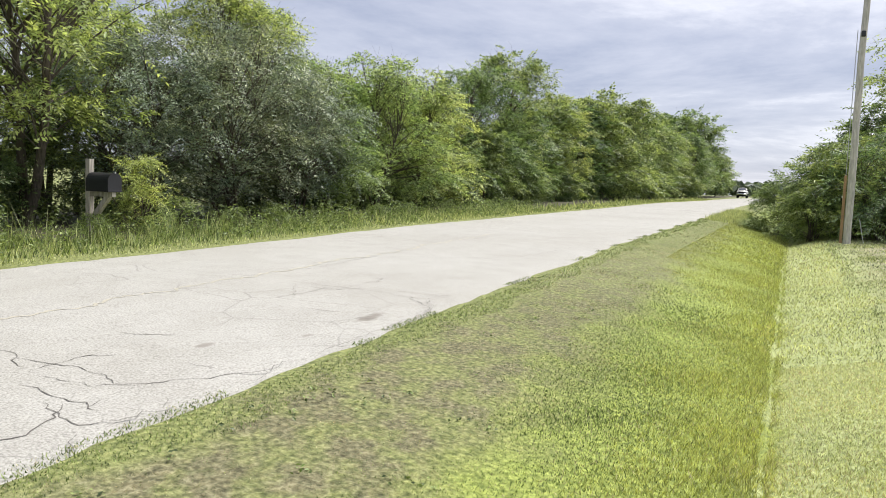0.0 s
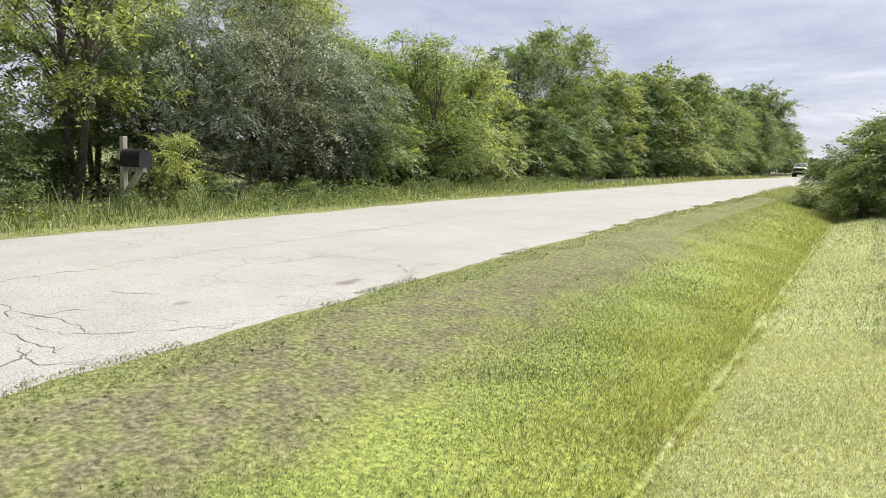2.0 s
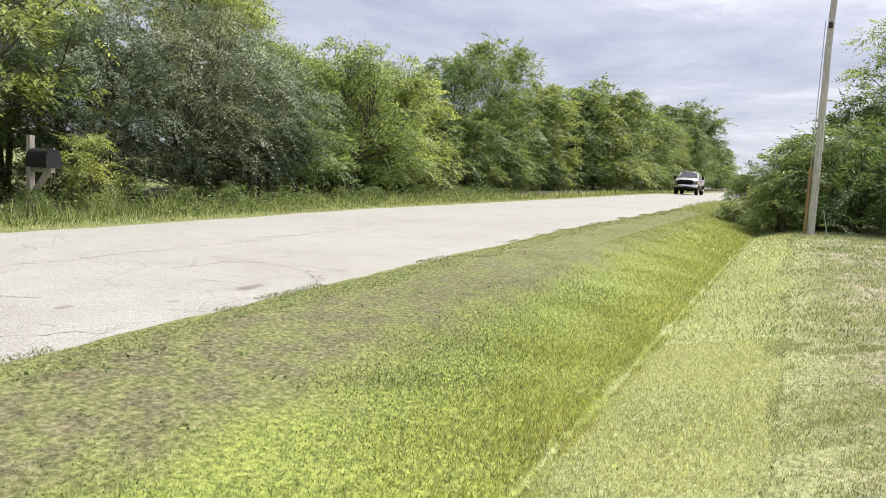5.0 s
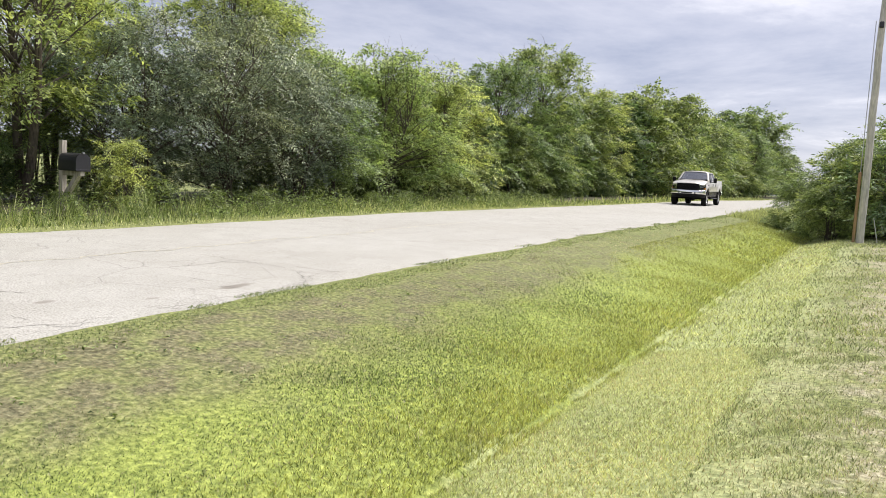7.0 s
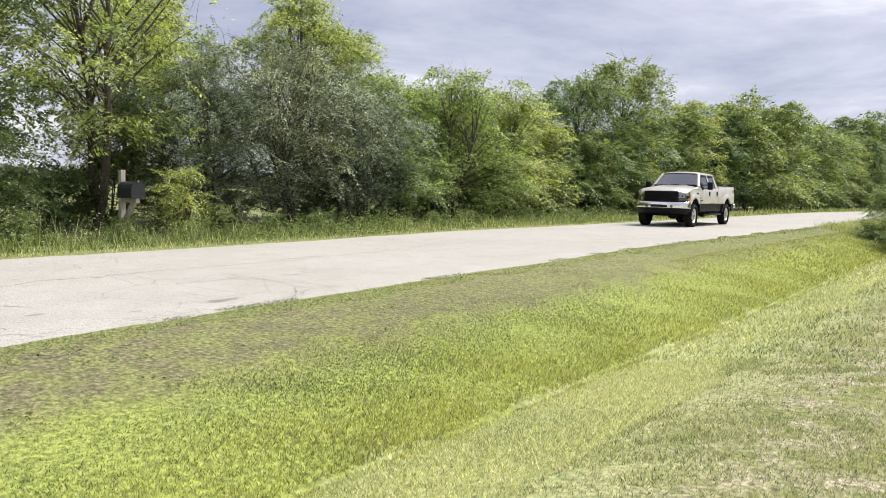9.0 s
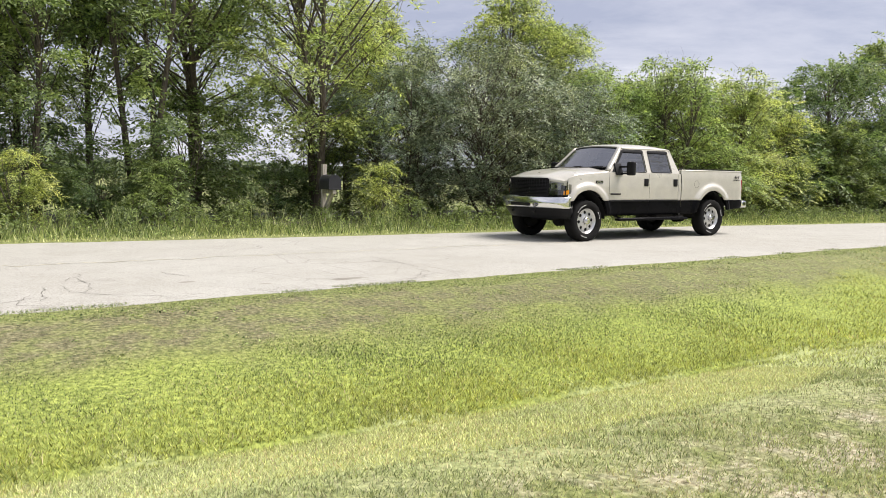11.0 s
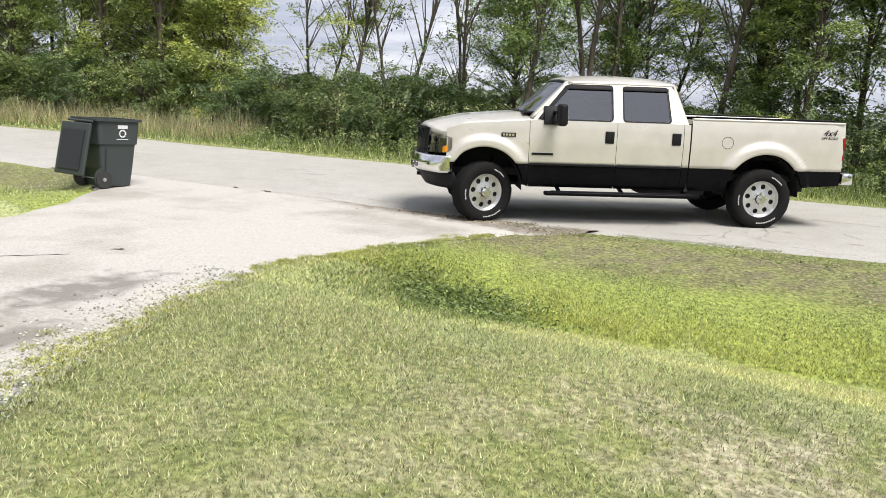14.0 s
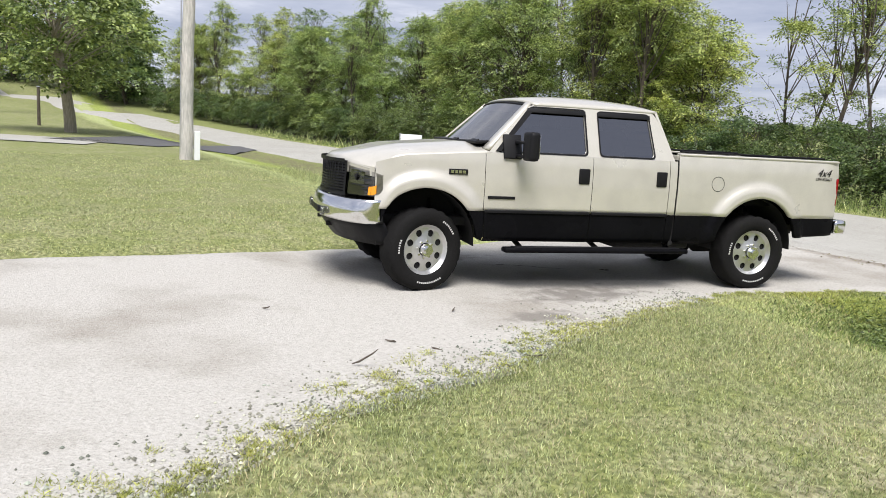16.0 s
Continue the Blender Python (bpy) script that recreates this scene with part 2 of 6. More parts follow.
    bump(t, b, fine.outputs["Fac"], 0.8, 0.03)
    return m


def mat_leaf(name, dark, light, gloss=0.45, through=0.35, tufts=0.0):
    m, t, b = material(name, gloss)
    isl = t.nodes.new("ShaderNodeNewGeometry").outputs["Random Per Island"]
    c = ramp(t, isl, [(0.0, dark), (0.75, light), (1.0, tuple(min(1, v * 1.35) for v in light))])
    patch = texture(t, "ShaderNodeTexNoise", 0.9, 3)
    c = mixed(t, c, ramp(t, patch.outputs["Fac"], [(0.35, (0.55, 0.64, 0.58)), (0.62, (1.14, 1.08, 0.95))]), 0.3 if tufts else 0.75, "MULTIPLY")
    if tufts:
        c = mixed(t, c, tuft_tone(t), tufts, "MULTIPLY")
    if not tufts:
        obj = t.nodes.new("ShaderNodeObjectInfo").outputs["Random"]
        c = mixed(t, c, ramp(t, obj, [(0.0, (0.72, 0.82, 0.80)), (0.5, (0.95, 0.97, 0.92)), (1.0, (1.2, 1.12, 0.98))]), 1.0, "MULTIPLY")
    t.links.new(c, b.inputs["Base Color"])
    tr = t.nodes.new("ShaderNodeBsdfTranslucent")
    warm = mixed(t, c, (1.12, 1.12, 0.72), 1.0, "MULTIPLY")
    t.links.new(warm, tr.inputs["Color"])
    mx = t.nodes.new("ShaderNodeMixShader")
    mx.inputs[0].default_value = through
    t.links.new(b.outputs[0], mx.inputs[1]); t.links.new(tr.outputs[0], mx.inputs[2])
    t.links.new(mx.outputs[0], t.nodes["Material Output"].inputs["Surface"])
    return m


def mat_bark(name, lo, hi):
    m, t, b = material(name, 0.95)
    v = local(t)
    mp = t.nodes.new("ShaderNodeMapping")
    mp.inputs["Scale"].default_value = (9, 9, 1.6)
    t.links.new(v, mp.inputs["Vector"])
    n = texture(t, "ShaderNodeTexNoise", 2.2, 6, mp.outputs[0])
    s = texture(t, "ShaderNodeTexNoise", 0.8, 3, v)
    c = ramp(t, n.outputs["Fac"], [(0.3, lo), (0.7, hi)])
    c = mixed(t, c, ramp(t, s.outputs["Fac"], [(0.3, (0.7, 0.72, 0.68)), (0.7, (1.05, 1, 0.95))]), 0.8, "MULTIPLY")
    t.links.new(c, b.inputs["Base Color"])
    bump(t, b, n.outputs["Fac"], 0.8, 0.03)
    return m


M_ROAD, M_GRAVEL, M_TURF = mat_road(), mat_gravel(), mat_turf()
M_ASPHALT = mat_plain("side_asphalt", (0.10, 0.10, 0.10), 0.95, grain=40, vary=0.3, bumpy=0.4)
M_CRACK = mat_plain("crack_fill", (0.13, 0.12, 0.105), 0.95, grain=20, vary=0.4)
M_SOIL = mat_plain("damp_soil", (0.21, 0.175, 0.125), 0.97, grain=18, vary=0.45, bumpy=0.6)
M_BARK = mat_bark("bark", (0.055, 0.045, 0.035), (0.17, 0.145, 0.115))
M_BARK_PALE = mat_bark("pale_dead_bark", (0.28, 0.25, 0.20), (0.48, 0.44, 0.37))
M_WOOD = mat_bark("weathered_post_wood", (0.30, 0.275, 0.24), (0.56, 0.52, 0.46))
M_POLE = mat_bark("weathered_pole_wood", (0.40, 0.39, 0.375), (0.68, 0.665, 0.64))
M_LEAF = mat_leaf("leaf_green", (0.05, 0.09, 0.034), (0.33, 0.42, 0.18), through=0.38)
M_LEAF_LIGHT = mat_leaf("leaf_yellow_green", (0.095, 0.14, 0.045), (0.56, 0.64, 0.27), through=0.47)
M_LEAF_SILVER = mat_leaf("leaf_silver", (0.05, 0.078, 0.056), (0.33, 0.40, 0.30), gloss=0.42, through=0.2)
M_WEED = mat_leaf("weed_leaf", (0.05, 0.08, 0.022), (0.30, 0.38, 0.13), tufts=0.7)
M_BLADE = mat_leaf("grass_blade", (0.13, 0.165, 0.06), (0.54, 0.585, 0.31), gloss=0.55, through=0.3, tufts=0.5)
M_BLADE_DRY = mat_leaf("dry_blade", (0.27, 0.25, 0.16), (0.56, 0.52, 0.37), gloss=0.7, through=0.2)
M_STONE = mat_leaf("limestone_chip", (0.16, 0.15, 0.13), (0.50, 0.48, 0.44), gloss=0.9, through=0.0)
M_PALE = mat_leaf("pale_blade", (0.27, 0.30, 0.105), (0.72, 0.745, 0.38), gloss=0.6, through=0.3, tufts=0.45)
M_BANK = mat_leaf("bank_blade", (0.15, 0.175, 0.035), (0.56, 0.585, 0.19), gloss=0.55, through=0.35, tufts=0.65)
M_LEAF_MID = mat_leaf("leaf_mid_green", (0.075, 0.12, 0.042), (0.49, 0.57, 0.245), through=0.45)
M_LEAF_BUSH = mat_leaf("leaf_bush", (0.05, 0.085, 0.03), (0.20, 0.265, 0.105))
M_LITTER = mat_leaf("leaf_litter", (0.13, 0.105, 0.06), (0.36, 0.295, 0.175), gloss=0.85, through=0.1)
M_SEED = mat_leaf("seed_head", (0.30, 0.23, 0.13), (0.52, 0.43, 0.27), gloss=0.8, through=0.2)


# ---- helpers for meshes ----
def part(name, bm, mat, parent=None, label="", smooth=False):
    """Links a bmesh as one mesh object under a thing or a part."""
    me = bpy.data.meshes.new(name)
    bm.to_mesh(me)
    bm.free()
    for m in mat if isinstance(mat, (list, tuple)) else [mat]:
        me.materials.append(m)
    if smooth:
        me.polygons.foreach_set("use_smooth", [True] * len(me.polygons))
    ob = new(name, me)
    ob.parent = parent
    if label:
        ob["label"] = label
    return ob


def mesh_from(name, verts, faces, mats, parent=None, smooth=False, index=None):
    """One mesh object from arrays: verts (n, 3), faces (m, 3 or 4)."""
    verts, faces = np.asarray(verts, np.float32), np.asarray(faces, np.int32)
    me = bpy.data.meshes.new(name)
    k = faces.shape[1]
    me.vertices.add(len(verts)); me.loops.add(faces.size); me.polygons.add(len(faces))
    me.vertices.foreach_set("co", verts.ravel())
    me.loops.foreach_set("vertex_index", faces.ravel())
    me.polygons.foreach_set("loop_start", np.arange(0, faces.size, k, dtype=np.int32))
    if index is not None:
        me.polygons.foreach_set("material_index", np.asarray(index, np.int32))
    me.polygons.foreach_set("use_smooth", np.full(len(faces), smooth))
    me.update(calc_edges=True)
    for m in mats:
        me.materials.append(m)
    ob = new(name, me)
    ob.parent = parent
    return ob


def add_box(bm, size, m=None, bevel=0.0, seg=2):
    g = bmesh.ops.create_cube(bm, size=1, matrix=(m or Matrix()) @ Matrix.Diagonal((*size, 1)))
    if bevel:
        es = list({e for v in g["verts"] for e in v.link_edges})
        bmesh.ops.bevel(bm, geom=es, offset=bevel, segments=seg, affect="EDGES", profile=0.6)
    return bm


def add_cyl(bm, r1, r2, depth, m=None, n=16, caps=True):
    bmesh.ops.create_cone(bm, cap_ends=caps, segments=n, radius1=r1, radius2=r2, depth=depth, matrix=m or Matrix())
    return bm


def box(size, m=None, bevel=0.0, seg=2):
    return add_box(bmesh.new(), size, m, bevel, seg)


def cyl(r1, r2, depth, m=None, n=16):
    return add_cyl(bmesh.new(), r1, r2, depth, m, n)


# ---- the ground ----
def lerp(x, xs, ys):
    return np.interp(x, xs, ys)


NEAR_Y, FAR_Y = 9.45, 15.65


def bend(x):
    """How far the road swings aside, past the drive and far along."""
    return -0.0065 * np.clip(-np.asarray(x, float) - 45, 0, 65) ** 2


def rise(x):
    """The hill that the road climbs beyond the side road."""
    return 0.0011 * np.clip(-np.asarray(x, float) - 45, 0, 65) ** 2


def road_near(x):
    return rise(x) + lerp(x, [-150, -60, -30, -10, -2, 0, 4, 10, 17, 37, 60, 95, 165, 400], [1.2, 0.2, 0.0, 0.02, 0.08, 0.11, 0.22, 0.36, 0.52, 0.68, 0.92, 1.0, 1.4, 2])


def road_far(x):
    return rise(x) + lerp(x, [-150, -60, -30, 0, 10, 17, 37, 60, 95, 165, 400], [1.3, 0.3, 0.2, 0.33, 0.44, 0.56, 0.72, 0.95, 1.02, 1.4, 2])


def road_z(x, y):
    u = (y - NEAR_Y) / (FAR_Y - NEAR_Y)
    return road_near(x) + (road_far(x) - road_near(x)) * u + 0.012 * np.clip(1 - (2 * u - 1) ** 2, 0, 1)


def yard_z(x):
    return rise(x) + lerp(x, [-60, -20, -6, 5, 15, 27, 60, 165], [0.6, 0.3, 0.08, 0.0, 0.1, 0.22, 0.45, 1.0])


def drive_right(y):
    return lerp(y, [-40, -6, -1, 0, 1.4, 2.5, 3.9, 5.4, 7.0, 8.5, 9.6], [6, 2.6, 0.45, -0.2, -0.55, -1.1, -1.6, -1.85, -1.4, -0.7, 0.3])


def drive_left(y):
    return lerp(y, [-40, -6, -1.6, 0.7, 3.1, 5.4, 6.7, 7.8, 8.6, 9.6], [-2, -5.0, -5.4, -5.5, -5.6, -5.85, -6.4, -7.2, -8.4, -10.5])


def ground_z(x, y):
    """Height of the turf: yard, ditch beside the road, verge, road bed, far verge and fields."""
    x, y = np.asarray(x, float), np.asarray(y, float) - bend(x)
    near, yard = road_near(x), yard_z(x)
    # the ditch dies out at the driveway, and begins again beyond it
    d = np.clip((x - drive_right(y) - 0.2) / 1.6, 0, 1) + np.clip((drive_left(y) - 0.6 - x) / 2.0, 0, 1) * 0.75
    d = d * d * (3 - 2 * d)
    depth = 0.36 * d
    prof = np.where(y < 6.05, yard - depth * np.clip(1 - (6.05 - y) / 1.9, 0, 1) ** 1.3,
                    np.where(y < 8.0, (yard - depth) + (near - 0.18 - yard + depth) * (np.clip((y - 6.05) / 1.95, 0, 1) ** 0.85) + 0.035 * d * np.clip((y - 6.0 - 0.05 * np.sin(1.7 * x) - 0.03 * np.sin(4.3 * x + 1)) / 0.1, 0, 1) * np.clip((7.6 - y) / 1.4, 0, 1),
                             near - 0.18 + 0.165 * np.clip((y - 8.0) / 1.45, 0, 1)))
    far = road_far(x)
    beyond = far - 0.02 + 0.05 * np.clip((y - FAR_Y - 1) / 2, 0, 1) - 0.012 * np.clip(y - 24, 0, 120)
    hill = 0.014 * np.clip(y - 160, 0, 600)
    z = np.where(y < NEAR_Y - 0.02, prof, np.where(y < FAR_Y + 0.02, road_z(x, y) - 0.035, beyond + hill))
    return z


def wobble(x, y, s, a):
    return a * np.array([noise.noise((px * s, py * s, 3.3)) for px, py in zip(np.ravel(x), np.ravel(y))]).reshape(np.shape(x))


def axis_steps(lo, hi, fine_lo, fine_hi, fine, grow=1.22):
    mid = list(np.arange(fine_lo, fine_hi + 1e-6, fine))
    up, s = [], fine
    while (up[-1] if up else mid[-1]) < hi:
        s *= grow
        up.append((up[-1] if up else mid[-1]) + s)
    down, s = [], fine
    while (down[-1] if down else mid[0]) > lo:
        s *= grow
        down.append((down[-1] if down else mid[0]) - s)
    return np.array(down[::-1] + mid + up)


def build_ground():
    xs, ys = axis_steps(-2500, 2500, -12, 30, 0.25), axis_steps(-1500, 2500, -5, 19, 0.1)
    X, Y = np.meshgrid(xs, ys)
    Z = ground_z(X, Y)
    near = (np.abs(X - 9) < 30) & (np.abs(Y - 6) < 16)
    inroad = (Y > NEAR_Y - 0.3) & (Y < FAR_Y + 0.3)
    indrive = (X > drive_left(Y) - 0.1) & (X < drive_right(Y) + 0.1) & (Y < NEAR_Y)
    Z = Z + np.where(near & ~inroad & ~indrive, wobble(X, Y, 0.9, 0.005) + wobble(X, Y, 0.3, 0.006), 0)
    Z = np.where(indrive, drive_z(X, Y) - 0.05, Z)
    # the turf comes down to the drive along its edges
    edge = np.maximum(X - drive_right(Y), drive_left(Y) - X)
    k = np.clip(1 - (edge - 0.1) / 1.1, 0, 1) * (Y < NEAR_Y - 0.3) * ~indrive
    Z = Z * (1 - k) + (drive_z(X, Y) + 0.01) * k
    nx, ny = len(xs), len(ys)
    i = np.arange(ny - 1)[:, None] * nx + np.arange(nx - 1)[None]
    faces = np.stack([i, i + 1, i + nx + 1, i + nx], -1).reshape(-1, 4)
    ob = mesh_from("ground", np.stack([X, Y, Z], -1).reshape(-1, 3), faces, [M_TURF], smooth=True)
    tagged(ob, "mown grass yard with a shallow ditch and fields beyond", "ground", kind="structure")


def build_road():
    xs = np.concatenate([np.arange(-220, -30, 2.0), np.arange(-30, 45, 0.25), np.arange(45, 420, 2.5)])
    us = np.linspace(0, 1, 22)
    rows = []
    for x in xs:
        n1 = 0.16 * noise.noise((x * 0.55, 0.3, 1)) + 0.07 * noise.noise((x * 2.1, 4.3, 1))
        n2 = 0.14 * noise.noise((x * 0.6, 9.3, 2)) + 0.06 * noise.noise((x * 2.3, 7.3, 1))
        y0, y1 = NEAR_Y + n1, FAR_Y + n2
        # the road bends away out of sight at either end
        swing = float(bend(x)) - 0.0012 * max(0, x - 120) ** 2
        y = y0 + (y1 - y0) * us
        z = road_z(x, y)
        z[0] -= 0.05; z[-1] -= 0.05
        rows.append(np.stack([np.full_like(us, x), y + swing, z], -1))
    V = np.array(rows)
    nx, nu = V.shape[:2]
    i = np.arange(nx - 1)[:, None] * nu + np.arange(nu - 1)[None]
    faces = np.stack([i, i + nu, i + nu + 1, i + 1], -1).reshape(-1, 4)
    ob = mesh_from("road", V.reshape(-1, 3), faces, [M_ROAD], smooth=True)
    tagged(ob, "sun-bleached cracked country road of pale asphalt", "road", kind="structure")


def drive_z(x, y):
    """The driveway: level with the road at its mouth, falling gently to the yard."""
    y = np.asarray(y, float)
    return np.where(y < NEAR_Y, lerp(y, [-40, -1, 2, 4.4, 6.3, 8, 9.4], [0.0, 0.0, -0.03, -0.035, 0.005, 0.06, 0.105]) + np.clip(x - 0, -30, 0) * 0.0, road_z(x, y)) + 0.004


def build_drive():
    ys = np.concatenate([np.arange(-40, -6, 1.0), np.arange(-6, 9.85, 0.12)])
    us = np.linspace(0, 1, 40)
    rows = []
    for y in ys:
        a = drive_left(y) + 0.12 * noise.noise((1.5, y * 0.9, 5)) + 0.07 * noise.noise((1.5, y * 3.1, 5))
        b = drive_right(y) + 0.16 * noise.noise((7.5, y * 1.1, 5)) + 0.09 * noise.noise((7.5, y * 3.7, 5))
        x = a + (b - a) * us
        z = drive_z(x, np.full_like(x, y))
        z[0] -= 0.06; z[-1] -= 0.06
        if y > 9.4:
            z = road_z(x, np.full_like(x, y)) + 0.006 - 0.04 * np.clip((y - 9.6) / 0.2, 0, 1)
        rows.append(np.stack([x, np.full_like(us, y), z], -1))
    V = np.array(rows)
    ny, nu = V.shape[:2]
    i = np.arange(ny - 1)[:, None] * nu + np.arange(nu - 1)[None]
    faces = np.stack([i, i + 1, i + nu + 1, i + nu], -1).reshape(-1, 4)
    ob = mesh_from("driveway", V.reshape(-1, 3), faces, [M_GRAVEL], smooth=True)
    tagged(ob, "pale crushed limestone driveway with worn grassy edges", "driveway", kind="structure")


build_ground()
build_road()
build_drive()


# ---- trees and undergrowth ----
def tube(path, radii, n=6):
    """Verts and quad faces of a tapered tube along a path."""
    path = [Vector(p) for p in path]
    V, Fc = [], []
    for k, p in enumerate(path):
        d = (path[min(k + 1, len(path) - 1)] - path[max(k - 1, 0)]).normalized()
        a = d.cross(Vector((0.31, 0.87, 0.2))).normalized()
        b = d.cross(a)
        for j in range(n):
            w = 2 * math.pi * j / n
            V.append(p + (a * math.cos(w) + b * math.sin(w)) * radii[k])
    for k in range(len(path) - 1):
        for j in range(n):
            Fc.append((k * n + j, k * n + (j + 1) % n, (k + 1) * n + (j + 1) % n, (k + 1) * n + j))
    return V, Fc


def bent_path(rng, start, way, length, steps=6, wild=0.22, lift=0.06):
    p, d, out = Vector(start), Vector(way).normalized(), [Vector(start)]
    for _ in range(steps):
        d = (d + Vector(rng.normal(0, wild, 3)) * 0.5 + Vector((0, 0, lift))).normalized()
        p = p + d * (length / steps)
        out.append(p.copy())
    return out


def leaf_quads(rng, centres, size, ratio=0.42, droop=0.35, flat=0.5):
    """Folded diamond leaves round the given centres."""
    n = len(centres)
    a = rng.normal(0, 1, (n, 3)); a[:, 2] = a[:, 2] * flat - droop
    a /= np.linalg.norm(a, axis=1, keepdims=True)
    up = rng.normal(0, 0.55, (n, 3)); up[:, 2] += 1
    s = np.cross(a, up); s /= np.linalg.norm(s, axis=1, keepdims=True) + 1e-9
    nn = np.cross(s, a)
    l = size * rng.uniform(0.6, 1.35, (n, 1)); w = l * ratio
    base, tip = centres - a * l * 0.5, centres + a * l * 0.5 - nn * l * 0.08
    left, right = centres + s * w * 0.5 + nn * l * 0.07, centres - s * w * 0.5 + nn * l * 0.07
    V = np.stack([base, right, tip, left], 1).reshape(-1, 3)
    return V, np.arange(4 * n).reshape(-1, 4)


def spray_quads(rng, starts, ways, size, ratio, per=13, reach=0.62):
    """Feathered sprays of leaflets: each hangs from a start, outwards and down."""
    n = len(starts)
    d = ways + rng.normal(0, 0.45, (n, 3)); d[:, 2] -= 0.25
    d /= np.linalg.norm(d, axis=1, keepdims=True)
    ln = reach * rng.uniform(0.55, 1.25, n)
    s = np.cross(d, np.array([0, 0, 1.0]) + rng.normal(0, 0.35, (n, 3))); s /= np.linalg.norm(s, axis=1, keepdims=True) + 1e-9
    up = np.cross(s, d)
    k = np.arange(per)
    u = (k // 2 + 0.6) / (per / 2)
    sgn = np.where(k % 2 == 0, 1.0, -1.0)
    sgn[-1] = 0.0
    axis = s[:, None] * sgn[None, :, None] * 0.85 + d[:, None] * np.where(sgn == 0, 1.0, 0.5)[None, :, None] - np.array([0, 0, 0.28]) + rng.normal(0, 0.16, (n, per, 3))
    axis /= np.linalg.norm(axis, axis=2, keepdims=True)
    base = starts[:, None] + d[:, None] * (ln[:, None] * u[None])[..., None] - np.array([0, 0, 1.0]) * (ln[:, None] * u[None] ** 2 * 0.28)[..., None]
    l = (size * rng.uniform(0.75, 1.25, (n, per)))[..., None]
    side = np.cross(axis, up[:, None]); side /= np.linalg.norm(side, axis=2, keepdims=True) + 1e-9
    nn = np.cross(side, axis)
    mid = base + axis * l * 0.45
    V = np.stack([base, mid + side * l * ratio * 0.5 + nn * l * 0.06, base + axis * l, mid - side * l * ratio * 0.5 + nn * l * 0.06], 2).reshape(-1, 3)
    return V, np.arange(len(V)).reshape(-1, 4)


PROFILE = {
    "round": ([0, 0.2, 0.5, 0.8, 1], [0.55, 0.9, 1.0, 0.75, 0.25]),
    "skirt": ([0, 0.15, 0.5, 0.8, 1], [0.85, 1.0, 0.92, 0.66, 0.22]),
    "umbrella": ([0, 0.3, 0.6, 0.85, 1], [0.75, 0.95, 0.85, 0.80, 0.50]),
    "tall": ([0, 0.3, 0.7, 1], [0.5, 0.95, 0.85, 0.25]),
    "arch": ([0, 0.25, 0.6, 0.85, 1], [0.8, 1.0, 0.95, 0.72, 0.3]),
}


def leaf_plates(rng, centres, axis, normal, size, ratio):
    """Folded diamond leaves that lie along their bough, each with its own small turn."""
    n = len(centres)
    nn = normal + rng.normal(0, 0.45, (n, 3)); nn /= np.linalg.norm(nn, axis=1, keepdims=True)
    a = axis + rng.normal(0, 0.8, (n, 3)) - np.array([0, 0, 0.25])
    s = np.cross(a, nn); s /= np.linalg.norm(s, axis=1, keepdims=True) + 1e-9
    a = np.cross(nn, s)
    l = size * rng.uniform(0.6, 1.35, (n, 1)); w = l * ratio
    V = np.stack([centres - a * l * 0.5, centres - s * w * 0.5 + nn * l * 0.07, centres + a * l * 0.5 - nn * l * 0.08, centres + s * w * 0.5 + nn * l * 0.07], 1).reshape(-1, 3)
    return V, np.arange(4 * n).reshape(-1, 4)


